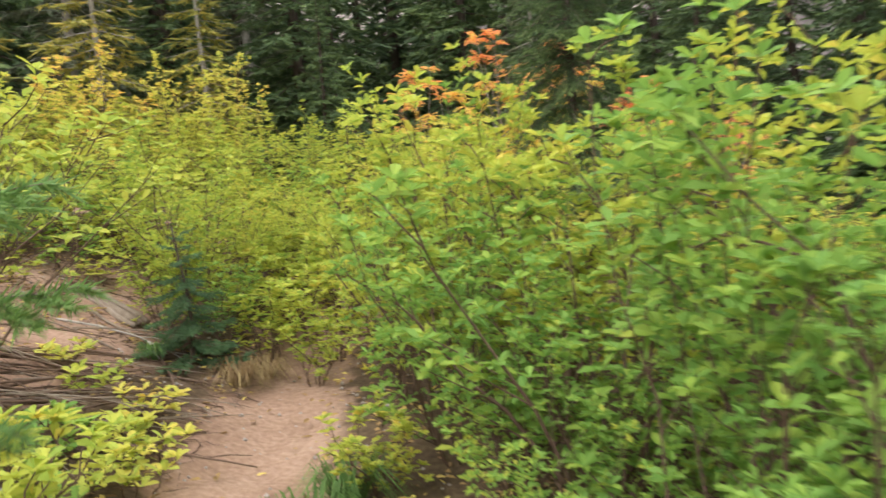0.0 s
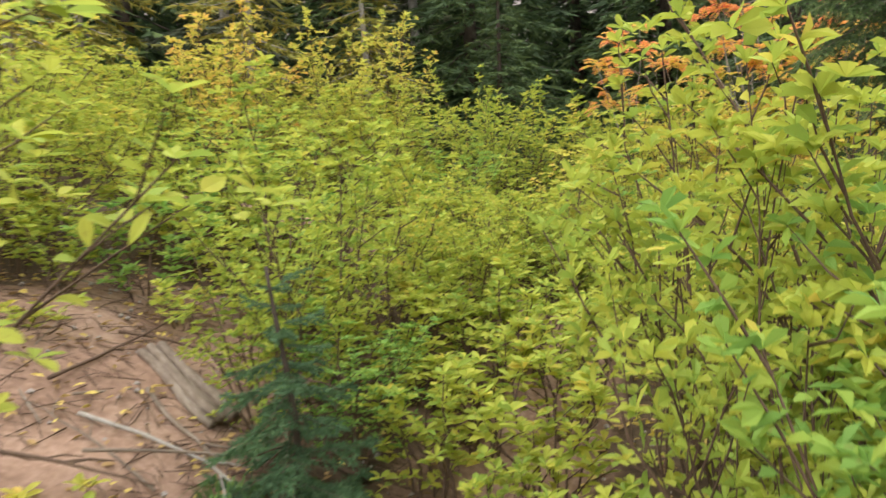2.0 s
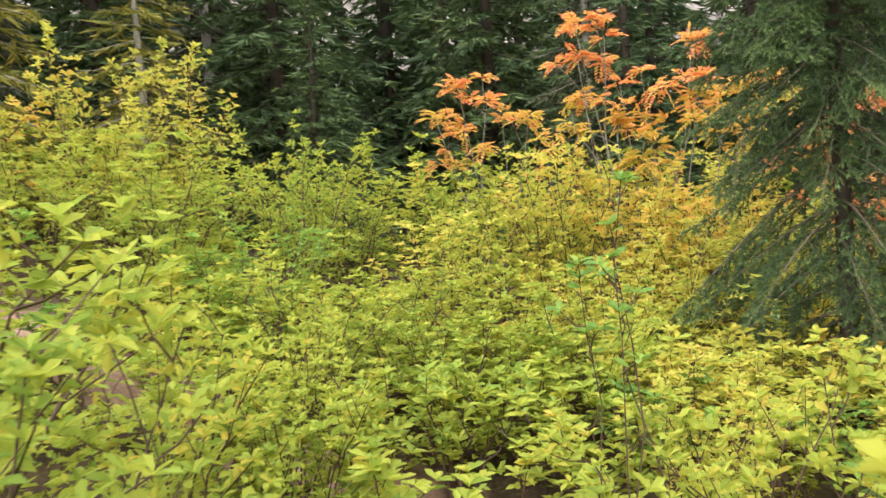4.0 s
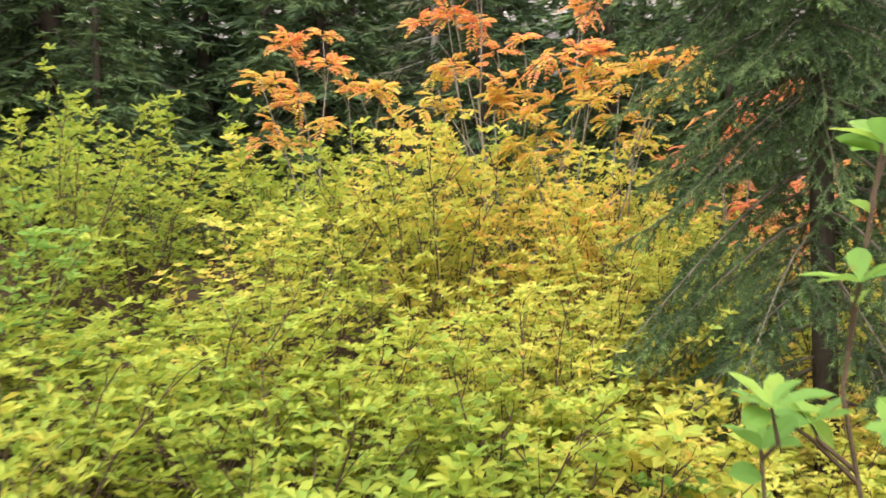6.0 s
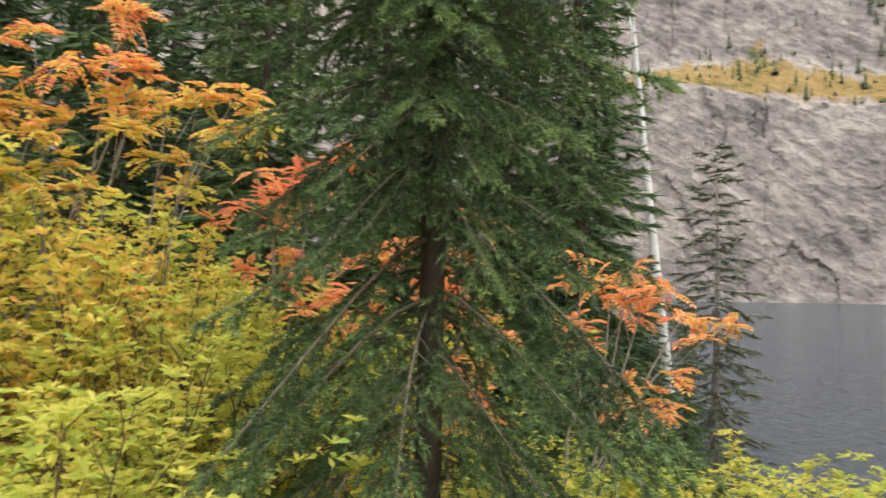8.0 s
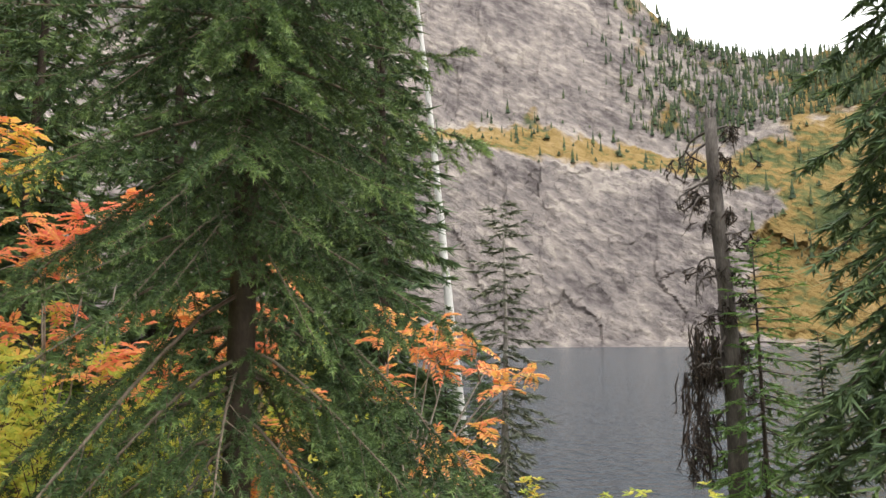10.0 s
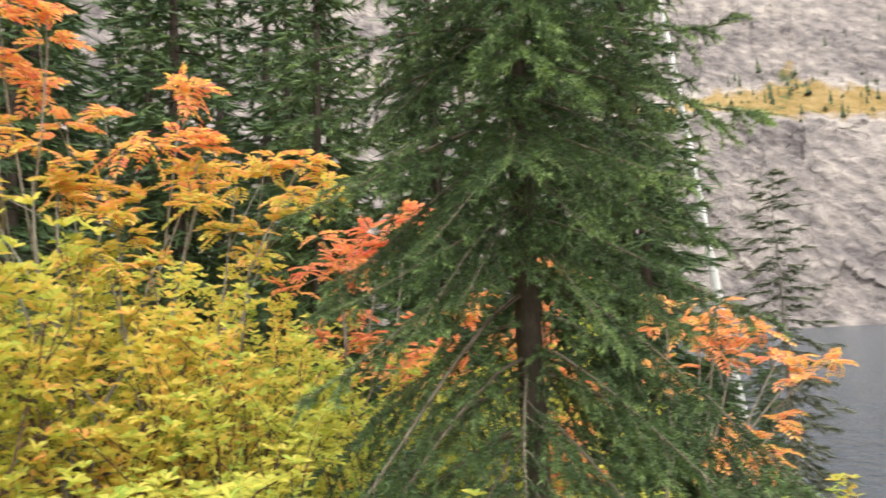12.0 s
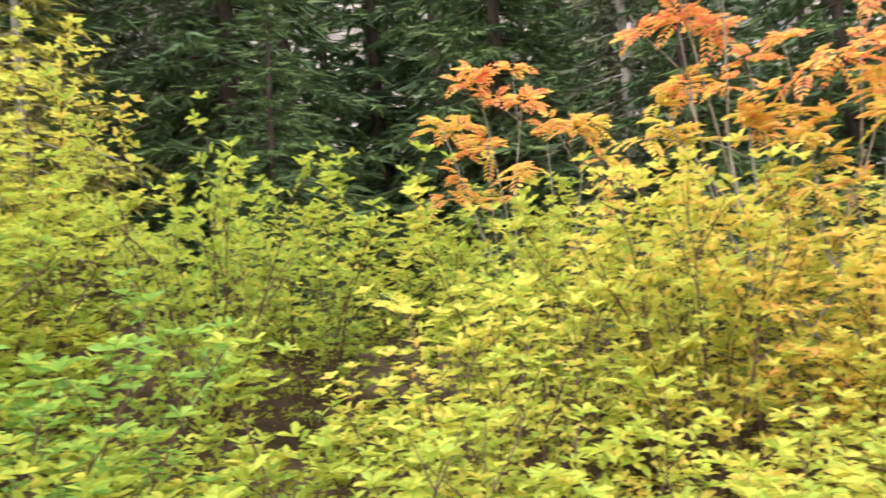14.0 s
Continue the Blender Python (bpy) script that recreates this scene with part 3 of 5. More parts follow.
def near_spruce(name, x, y, height, base_radius, seed, limbs, label, needle_mat, trunk_r, density=330, low=0.05, aimed=(), spacing=0.037, shape=0.55, low_slope=-0.7, needle=0.03, width=0.0066, open_low=0.0, tier=0.0):
    """Spruce seen close: trunk, and every limb a part with its needles."""
    rng = np.random.default_rng(seed)
    root = tagged(new(name), label, "tree")
    root.location = (x, y, gz(x, y) - 0.03)
    b = Build()
    tp = [np.array((0.03 * math.sin(4 * s), 0.03 * math.cos(3 * s) - 0.03, height * s)) for s in np.linspace(0, 1, 12)]
    b.tube(tp, [trunk_r * (1.12 - s) ** 0.85 + 0.004 for s in np.linspace(0, 1, 12)], 10, rough=0.05, rng=rng)
    part("trunk", b, BARK_SPRUCE, root)
    kinds = []
    for k in range(7):
        slope = (low_slope, low_slope * 0.75, -0.25, -0.12, 0.0, 0.12, 0.4)[k]
        sag = 0.22
        if tier:
            slope, sag = ((-0.1, 0.95), (0.0, 0.85), (0.05, 0.75), (0.08, 0.68), (0.12, 0.58), (0.16, 0.48), (0.4, 0.3))[k]
        w, l = limb(1.0, slope, sag, seed * 31 + k, density, needle, width, spacing, hang=1.2 if tier else 0.5)
        kinds.append((w.mesh("limb", BARK_LIMB), l.mesh("needles", needle_mat, False)))

    def put(h, a, length, kind, tilt=0.0):
        w, l = kinds[kind]
        ob = new("limb", w)
        ob.parent = root
        ob.matrix_basis = pose(0, 0, h, 0, 0, a) @ pose(0, 0, 0, rng.uniform(-12, 12), tilt, 0) @ Matrix.Diagonal((length, length * rng.uniform(0.85, 1.1), length, 1))
        n = new("needles", l)
        n.parent = ob
    levels = []
    if tier:
        # whorls of five or six limbs, wider apart towards the top
        h = low * height
        while h < 0.97 * height:
            start = rng.uniform(0, 360)
            levels += [(h + rng.normal(0, 0.035), start + 62 * j + rng.uniform(-14, 14)) for j in range(6)]
            h += tier * (1 + 0.15 * h) * rng.uniform(0.8, 1.2)
    else:
        levels = [(height * (low + (0.97 - low) * (k + rng.random()) / limbs), 137.5 * k + rng.uniform(-18, 18)) for k in range(limbs)]
    for h, turn in levels:
        length = base_radius * max(0.1, (1 - h / height)) ** shape * rng.uniform(0.72, 1.1)
        kind = min(6, max(0, int(7 * (h / height) ** 0.9 + rng.uniform(-0.8, 0.6))))
        if 0.3 < h < 1.75 and rng.random() < open_low:
            continue
        put(h, turn, length, kind, rng.uniform(-6, 6))
    for h, a, length, kind, tilt in aimed:
        put(h, a, length, kind, tilt)
    b = Build()
    for k in range(26):
        h, a = height * rng.uniform(0.08, 0.6), rng.uniform(0, 6.28)
        d = np.array((math.cos(a), math.sin(a), rng.uniform(-0.7, 0.1)))
        l = rng.uniform(0.15, 0.5) * base_radius
        p = np.array((0, 0, h))
        b.tube([p, p + d * l * 0.6, p + d * l + np.array((0, 0, -0.1 * l))], [0.005, 0.003, 0.001], 3, cap=False)
    part("deadwood", b, BARK_TWIG, root, "bare brown dead twigs", "stuff")
    return root


def crown_build(height, radius, seed, low=0.08, limbs=120, shape=0.8, droop=0.35, dense=1.0, ragged=0.3, needle=0.17, width=0.05, tufts=85):
    """Crown of a tree further off: sagging limbs of flat sprays with gaps between them."""
    rng = np.random.default_rng(seed)
    leaf, wood = Build(), Build()
    for k in range(limbs):
        f = ((k + rng.random()) / limbs) ** 1.25
        h = height * (low + (0.985 - low) * f)
        length = radius * max(0.03, 1 - (h / height)) ** shape * rng.uniform(1 - ragged, 1.12) + 0.08
        a = 2.399963 * k + rng.uniform(-0.5, 0.5)
        ca, sa = math.cos(a), math.sin(a)
        turn = np.array(((ca, -sa, 0), (sa, ca, 0), (0, 0, 1)))
        slope = -0.25 + 0.75 * (h / height) ** 2
        pts = [turn @ p + np.array((0, 0, h)) for p in limb_points(length, slope, droop, rng, 5)]
        wood.tube(pts, list(np.linspace(0.012 * length + 0.006, 0.003, len(pts))), 3, cap=False)
        n_lat = max(4, int(length / 0.15 * dense))
        for j in range(n_lat):
            s = 0.06 + 0.94 * (j + rng.random()) / n_lat
            p, d = along(pts, min(s, 0.999))
            sd = 1 if j % 2 else -1
            w = unit(d * 0.75 + np.cross(d, (0, 0, 1)) * sd * rng.uniform(0.4, 0.9) + np.array((0, 0, rng.uniform(-0.4, 0.0))))
            l = (0.42 * length * (1 - s) ** 0.7 * min(1, 0.4 + 3 * s) + 0.12) * rng.uniform(0.6, 1.15)
            m = max(6, int(l * tufts * dense))
            t = rng.random((m, 1))
            base = p + w * l * t
            r = rng.normal(size=(m, 3)) * (1, 1, 0.45)
            tip = base + (r * 0.55 + w * 0.75 + np.array((0, 0, -0.1))) * needle * rng.uniform(0.6, 1.4, (m, 1))
            leaf.needles(base, tip, width, rng)
    return leaf, wood


def far_conifer(name, height, radius, seed, needle_mat, bark, label, trunk_r=0.16, **kw):
    root = tagged(new(name), label, "tree", group="forest conifers")
    rng = np.random.default_rng(seed)
    b = Build()
    tp = [np.array((0.06 * math.sin(3 * s + seed), 0.06 * math.cos(4 * s), height * s - 0.1)) for s in np.linspace(0, 1, 10)]
    b.tube(tp, [trunk_r * (1.06 - s) ** 0.9 for s in np.linspace(0, 1, 10)], 8, rough=0.06, rng=rng)
    part("trunk", b, bark, root)
    leaf, wood = crown_build(height, radius, seed, **kw)
    crown = part("crown", leaf, needle_mat, root, kind="stuff", smooth=False)
    part("branchwork", wood, bark, crown, kind="stuff")
    return root


def place(ob, x, y, turn=0.0, size=1.0, sink=0.05, lean=(0, 0)):
    ob.matrix_basis = pose(x, y, gz(x, y) - sink, lean[0], lean[1], turn) @ Matrix.Scale(size, 4)
    return ob


def copy_at(ob, x, y, turn=0.0, size=1.0, sink=0.05):
    c = copy_thing(ob, Matrix.Identity(4))
    c.matrix_basis = pose(x, y, gz(x, y) - sink, 0, 0, turn) @ Matrix.Scale(size, 4)
    return c


# young spruce beside the view point; long limbs reach out over the shrubs
near_spruce("spruce_tree", 1.66, 8.76, 8.6, 1.0, 3, 0, "dark green young spruce with drooping needle-covered limbs", NEEDLE, 0.05, open_low=0.75, shape=0.42, tier=0.17, density=620, needle=0.027, width=0.0046, spacing=0.068,
            aimed=((2.55, 209, 1.02, 5, -4), (2.5, 216, 0.85, 4, 0), (2.6, 302, 1.05, 4, -2), (2.8, 294, 0.9, 5, 0), (2.75, 140, 1.05, 5, 0), (2.3, 255, 0.8, 3, 0), (2.15, 222, 0.75, 3, 4), (2.0, 196, 0.7, 2, 4), (2.75, 218, 0.7, 4, 0), (2.95, 200, 0.8, 5, 0), (3.15, 228, 0.75, 5, 0), (2.35, 205, 0.9, 3, 0), (1.9, 236, 0.8, 2, 4), (2.9, 245, 0.9, 4, 0), (2.65, 125, 0.95, 4, 0), (2.35, 148, 0.95, 3, 0), (2.1, 118, 0.85, 3, 0), (1.8, 152, 0.95, 2, 0), (2.2, 310, 0.8, 3, 0), (1.85, 318, 0.75, 2, 0),
                   (1.75, 285, 1.15, 0, 0), (1.45, 268, 1.0, 1, 0), (1.6, 302, 1.2, 0, 0), (1.2, 250, 0.85, 1, 0), (1.35, 318, 1.2, 1, 0), (1.0, 335, 1.1, 1, 0), (1.65, 158, 1.15, 0, 0), (1.4, 172, 1.0, 1, 0), (0.85, 292, 1.0, 2, 0),
                   (1.3, 134, 1.2, 1, 0), (1.1, 186, 0.9, 1, 0), (1.55, 108, 1.1, 1, 0), (1.5, 60, 1.1, 1, 0), (1.4, 20, 1.1, 1, 0), (0.8, 272, 0.85, 2, 0), (0.75, 160, 0.9, 2, 0), (0.9, 146, 1.05, 1, 0), (0.6, 180, 0.8, 2, 0), (0.55, 310, 0.95, 2, 0)))
# sapling at the start of the trail
near_spruce("fir_sapling", -0.7, 0.64, 2.1, 0.34, 8, 24, "small green fir sapling beside the trail", NEEDLE_FRESH, 0.02, density=230, shape=0.5, spacing=0.055, low_slope=-0.2, needle=0.05, width=0.009,
            aimed=((1.85, -5, 0.34, 4, 0), (1.6, -5, 0.36, 3, 0), (1.53, -24, 0.34, 3, 0), (1.4, -12, 0.34, 3, 0), (1.5, 12, 0.34, 3, 0)))
# seedling in front of the trailside shrub
near_spruce("fir_seedling", -1.76, 4.74, 0.95, 0.42, 12, 30, "dense blue-green fir seedling at the foot of a shrub", NEEDLE_BLUE, 0.011, density=170, shape=0.6, spacing=0.1, low_slope=0.1, low=0.03, needle=0.085, width=0.018)

fir_a = far_conifer("fir_tree", 11.0, 2.5, 21, NEEDLE_DARK, BARK_SPRUCE, "tall dark green fir with sagging limbs", 0.17, limbs=130, dense=0.9)
fir_b = far_conifer("fir_tree", 9.5, 2.0, 22, NEEDLE_DARK, BARK_SPRUCE, "dark green fir with ragged limbs", 0.14, limbs=115, ragged=0.45, dense=0.9)
fir_c = far_conifer("fir_tree", 9.5, 1.3, 23, NEEDLE_DARK, BARK_SPRUCE, "slim dark green fir on the lake slope", 0.1, limbs=140, ragged=0.4, shape=0.7, needle=0.13, width=0.036, dense=1.3)
fir_g = far_conifer("fir_tree", 9.0, 1.6, 24, NEEDLE_GREY, BARK_GREY, "greyish half-bare fir with lichened limbs", 0.12, limbs=110, ragged=0.6, dense=0.9)
fir_o = far_conifer("larch_tree", 6.0, 1.5, 25, NEEDLE_OLIVE, BARK_GREY, "olive-yellow larch turning in autumn", 0.08, limbs=95, ragged=0.5, dense=0.9, needle=0.13, width=0.04)
fir_far = far_conifer("fir_tree", 15.0, 2.6, 26, NEEDLE_DARK, BARK_SPRUCE, "tall dark fir standing back in the forest", 0.2, limbs=100, dense=0.5, needle=0.36, width=0.12, tufts=55)
place(fir_a, -3.1, 17.0, 20)
for src, x, y, turn, size in ((fir_a, 0.9, 19.0, 140, 1.05), (fir_a, -9.5, 19, 250, 1.1), (fir_a, 9.0, 20.5, 60, 1.0), (fir_a, -12.5, 13.5, 10, 1.0)):
    copy_at(src, x, y, turn, size)
place(fir_b, 4.1, 18.3, 0)
for src, x, y, turn, size in ((fir_b, 7.0, 16.6, 100, 1.05), (fir_b, 8.6, 14.6, 200, 0.95), (fir_b, -6.2, 17.2, 300, 1.0), (fir_b, -2.3, 15.2, 77, 0.5), (fir_b, 5.7, 14.6, 31, 0.8), (fir_b, 5.0, 16.1, 210, 1.0), (fir_b, 2.7, 15.9, 150, 0.8)):
    copy_at(src, x, y, turn, size)
place(fir_c, 7.6, 10.55, 30)
for src, x, y, turn, size in ((fir_c, 8.4, 12.0, 130, 1.05), (fir_c, 10.2, 9.8, 260, 0.36), (fir_c, 9.2, 10.1, 200, 0.34), (fir_c, 6.2, 12.4, 220, 0.9), (fir_c, 4.9, 13.2, 20, 0.85), (fir_c, 6.6, 10.95, 300, 0.8), (fir_c, 6.3, 9.95, 80, 0.78), (fir_c, 7.0, 9.42, 170, 0.31), (fir_c, 6.9, 9.02, 15, 0.23)):
    copy_at(src, x, y, turn, size)
place(fir_g, -7.1, 14.4, 0)
for src, x, y, turn, size in ((fir_g, 2.4, 17.0, 100, 0.95), (fir_g, -5.0, 20.0, 200, 1.2)):
    copy_at(src, x, y, turn, size)
place(fir_o, -5.9, 12.8, 0)
for src, x, y, turn, size in ((fir_o, -8.2, 12.0, 120, 1.0), (fir_o, -4.4, 14.2, 240, 0.9), (fir_o, -7.5, 9.8, 10, 0.8)):
    copy_at(src, x, y, turn, size)
place(fir_far, -1.2, 24, 0)
for k, (x, y) in enumerate(((2.6, 25), (-4.5, 25.5), (-8, 24), (-12, 23), (6.5, 24), (-15, 19), (10.5, 24.5), (-17, 15), (-0.2, 29), (5, 30), (-10, 29), (-20, 11), (12.6, 20.5), (13, 16.5), (-10.5, 16.2), (-14, 17.5), (-18, 22), (-13.5, 27), (0.3, 23), (3.9, 21.8), (-3.0, 22), (8.2, 22), (-22, 17))):
    copy_at(fir_far, x, y, 50 * k, 0.85 + 0.05 * (k % 5))

for k, (x, y) in enumerate(((-6.3, 27.5), (-2.6, 27), (1.2, 27.3), (4.2, 27), (8.6, 27.5), (-9.5, 26.2), (-12.2, 25.6), (-16, 25), (-5.8, 22.3), (-1.4, 31.5), (2.8, 33), (7, 33), (-7.8, 31), (-19.5, 19.5), (11.5, 29), (-7.6, 20.4), (-11.4, 20.2))):
    copy_at(fir_far, x, y, 77 * k, 0.9 + 0.06 * (k % 4))

thin = far_conifer("thin_fir", 7.4, 1.05, 31, NEEDLE_GREY, BARK_GREY, "thin grey fir with sparse short limbs above the lake", 0.1, limbs=105, ragged=0.65, shape=0.4, dense=1.2, droop=0.3, needle=0.12, width=0.03, low=0.1)
thin.location = (12.9, 9.95, 4.95 - 7.4)
right_fir = far_conifer("shore_fir", 13.0, 2.0, 32, NEEDLE_DARK, BARK_SPRUCE, "dark fir with high drooping limbs above the lake", 0.16, limbs=130, low=0.2, droop=0.7, ragged=0.35, dense=1.3, needle=0.13, width=0.035)
place(right_fir, 7.3, 4.25, 40)
small_fir = copy_at(fir_c, 8.6, 5.3, 60, 0.36)


def build_snag():
    """Broken dead trunk with hanging lichen and one leafy side."""
    rng = np.random.default_rng(41)
    x, y = 10.2, 6.05
    root = tagged(new("dead_snag"), "broken grey dead trunk hung with dark lichen", "dead tree")
    z0 = gz(x, y) - 0.1
    root.location = (x, y, z0)
    top = 5.42 - z0
    b = Build()
    pts = [np.array((-0.03 * s + 0.03 * math.sin(5 * s), 0.16 * s + 0.02 * math.sin(9 * s), top * s)) for s in np.linspace(0, 1, 14)]
    b.tube(pts, [0.155 - 0.07 * s for s in np.linspace(0, 1, 14)], 10, rough=0.1, rng=rng)
    for k in range(5):
        a = rng.uniform(0, 6.28)
        p = pts[-1] + np.array((math.cos(a), math.sin(a), 0)) * 0.05
        b.tube([p - np.array((0, 0, 0.1)), p + np.array((0, 0, rng.uniform(0.08, 0.26)))], [0.035, 0.006], 4)
    part("trunk", b, BARK_SNAG, root)
    wads = []
    for k in range(30):
        s = 0.99 - 0.62 * ((k + rng.random()) / 30) ** 1.1
        p, _ = along(pts, s)
        a = (1.6 if k % 3 else -1.6) + rng.normal(0, 0.55)
        l = rng.uniform(0.25, 0.75) * (0.75 if k % 3 == 0 else 1.0)
        d = np.array((math.cos(a), math.sin(a), rng.uniform(-0.25, 0.45)))
        c = Build()
        line = [p]
        for step in range(7):
            d = unit(d + rng.normal(0, 0.3, 3) + np.array((0, 0, -0.2 * step)))
            line.append(line[-1] + d * l * 0.17)
        c.tube(line, list(np.linspace(0.026, 0.007, 8)), 5, rough=0.15, rng=rng)
        for t in range(5):
            q = line[2 + t]
            e = unit(rng.normal(size=3) * (0.6, 1, 0.6) + np.array((0, 0, -0.7)))
            c.tube([q, q + e * l * 0.14, q + unit(e + np.array((0, 0, -0.7))) * l * 0.3], [0.011, 0.008, 0.004], 4)
        part("dead_branch", c, BARK_SNAG, root)
        if k % 3 != 1:
            wads.append((line[4], rng.uniform(0.06, 0.13), rng.uniform(0.1, 0.3)))
    # ragged curtains of lichen below the living boughs
    for k in range(16):
        p, _ = along(pts, rng.uniform(0.28, 0.56))
        wads.append((p + np.array((rng.normal(0, 0.05), rng.uniform(0.2, 0.62), 0)), rng.uniform(0.05, 0.11), rng.uniform(0.35, 0.9)))
    b = Build()
    for q, wide, drop in wads:
        for _ in range(9):
            x0 = q + rng.normal(0, wide, 3) * (0.6, 1, 0.5)
            line = [x0]
            for step in range(5):
                line.append(line[-1] + np.array((rng.normal(0, 0.025), rng.normal(0, 0.04), -drop * rng.uniform(0.1, 0.3))))
            b.tube(line, [0.009, 0.014, 0.011, 0.013, 0.008, 0.002], 3, cap=False, rough=0.4, rng=rng)
            m = 14
            base = np.array([line[int(rng.integers(1, 5))] for _ in range(m)])
            b.needles(base, base + rng.normal(0, 0.05, (m, 3)) + (0, 0, -0.05), 0.016, rng)
    part("lichen", b, LICHEN, root, "dark hanging lichen", "stuff", False)
    # a living young fir pressed against the trunk
    fy = y - 0.3
    fz = gz(x, fy) - 0.02
    tall = 3.62 - fz
    leaf, wood = crown_build(tall, 1.0, 43, low=0.3, limbs=74, shape=0.42, droop=0.3, dense=1.25, ragged=0.5, needle=0.085, width=0.026)
    fir = tagged(new("young_fir"), "thin green young fir growing against a dead trunk", "tree")
    fir.location = (x - 0.05, fy, fz)
    t = Build()
    t.tube([np.array((0, 0, tall * s)) for s in np.linspace(0, 1, 6)], list(np.linspace(0.05, 0.006, 6)), 6)
    part("trunk", t, BARK_SPRUCE, fir)
    crown = part("crown", leaf, NEEDLE_FRESH, fir, kind="stuff", smooth=False)
    part("branchwork", wood, BARK_SPRUCE, crown, kind="stuff")


def build_white_trunk():
    x0, y0, z0 = 10.79, 10.38, 2.55
    rng = np.random.default_rng(44)
    root = tagged(new("bleached_trunk"), "tall bleached white dead trunk leaning over", "dead tree")
    d = np.array((-0.13, 0.48, 4.88)) / 4.88
    base = np.array((x0, y0, z0)) - d * (z0 - gz(10.9, 10.1))
    root.location = tuple(base)
    b = Build()
    n = 22
    pts = [d * 11.5 * s + np.array((0.02 * math.sin(9 * s), 0.03 * math.sin(7 * s), -0.1)) for s in np.linspace(0, 1, n)]
    b.tube(pts, [0.095 * (1.05 - s) ** 0.7 for s in np.linspace(0, 1, n)], 9, rough=0.12, rng=rng)
    part("trunk", b, BARK_WHITE, root)
    for k in range(34):
        p, _ = along(pts, rng.uniform(0.2, 0.97))
        a = rng.uniform(0, 6.28)
        e = np.array((math.cos(a), math.sin(a), rng.uniform(-0.4, 0.1))) * rng.uniform(0.15, 0.55)
        c = Build()
        c.tube([p, p + e * 0.6, p + e + np.array((0, 0, -0.08))], [0.012, 0.008, 0.003], 4)
        part("stub", c, BARK_GREY, root)


build_snag()
build_white_trunk()


# ---------------------------------------------------------------- shrubs
def shrub(name, seed, height, spread, stems, leaf_len, material, label, twigs=10, bare=0.06, group="trailside shrubs", cluster=5, nodes=5, forks=2, fine=False, reach_out=1.0):
    """Many-stemmed shrub; leaves sit in whorls at the twig ends and along the twigs."""
    rng = np.random.default_rng(seed)
    root = tagged(new(name), label, "shrub", group=group)
    foliage = Build()
    draw = foliage.fine_leaf if fine else foliage.leaf
    up = np.array((0.0, 0.0, 1.0))

    def leafy(p, q, n):
        d = unit(q - p)
        for j in range(n):
            s = rng.uniform(0.15, 1.0)
            r = rng.normal(size=3); r[2] = r[2] * 0.35 + 0.15
            draw(p + (q - p) * s, unit(r) * 0.95 + d * 0.35, unit(up + rng.normal(0, 0.4, 3)), leaf_len * rng.uniform(0.55, 1.15), leaf_len * rng.uniform(0.2, 0.27), 0.16, rng.uniform(0, 0.35))
        a0 = rng.uniform(0, 6.28)
        for j in range(cluster):
            a = a0 + j * 6.283 / cluster + rng.uniform(-0.3, 0.3)
            r = np.array((math.cos(a), math.sin(a), rng.uniform(-0.05, 0.6)))
            draw(q, unit(r + d * 0.35), unit(up + rng.normal(0, 0.25, 3)), leaf_len * rng.uniform(0.75, 1.25), leaf_len * rng.uniform(0.21, 0.28), 0.16, rng.uniform(0, 0.3))

    for k in range(stems):
        wood, sprigs = Build(), []
        a = 6.283 * (k + rng.uniform(-0.3, 0.3)) / stems
        out = np.array((math.cos(a), math.sin(a), 0.0))
        reach = spread * rng.uniform(0.25, 1.0)
        h = height * rng.uniform(0.72, 1.05) * (1 - 0.22 * reach / spread)
        pts = [out * (0.05 + reach * s ** 1.25) + up * h * s + rng.normal(0, 0.022, 3) * (s > 0) for s in np.linspace(0, 1, 7)]
        wood.tube(pts, list(np.linspace((0.006 + 0.003 * height) * (0.45 if reach_out < 1 else 1), 0.002, 7)), 4, cap=False)
        for j in range(twigs):
            s = bare + (1 - bare) * (j + rng.random()) / twigs
            p, d = along(pts, min(s, 0.995))
            r = rng.normal(size=3); r[2] = abs(r[2]) * 0.8 + 0.25
            w = unit(unit(r) + d * 0.4 + out * (0.7 - 0.5 * s))
            l = height * rng.uniform(0.13, 0.27) * (1.35 - 0.65 * s) * reach_out
            q = p + w * l
            sprig = Build() if reach_out < 1 else wood
            sprig.tube([p, p + w * l * 0.5 + rng.normal(0, 0.008, 3), q], [0.0035, 0.0028, 0.0016], 3, cap=False)
            if reach_out < 1:
                sprigs.append(sprig)
            leafy(p, q, nodes)
            for _ in range(forks):
                m = p + w * l * rng.uniform(0.3, 0.8)
                r = rng.normal(size=3); r[2] = r[2] * 0.6 + 0.15
                e = m + unit(unit(r) + w * 0.6) * l * rng.uniform(0.4, 0.75)
                leafy(m, e, max(1, nodes // 2))
        leafy(pts[-2], pts[-1], nodes)
        stem = part("stem", wood, BARK_TWIG, root)
        for sprig in sprigs:
            part("twig", sprig, BARK_TWIG, stem)
    part("foliage", foliage, material, root, kind="stuff", smooth=False)
    return root


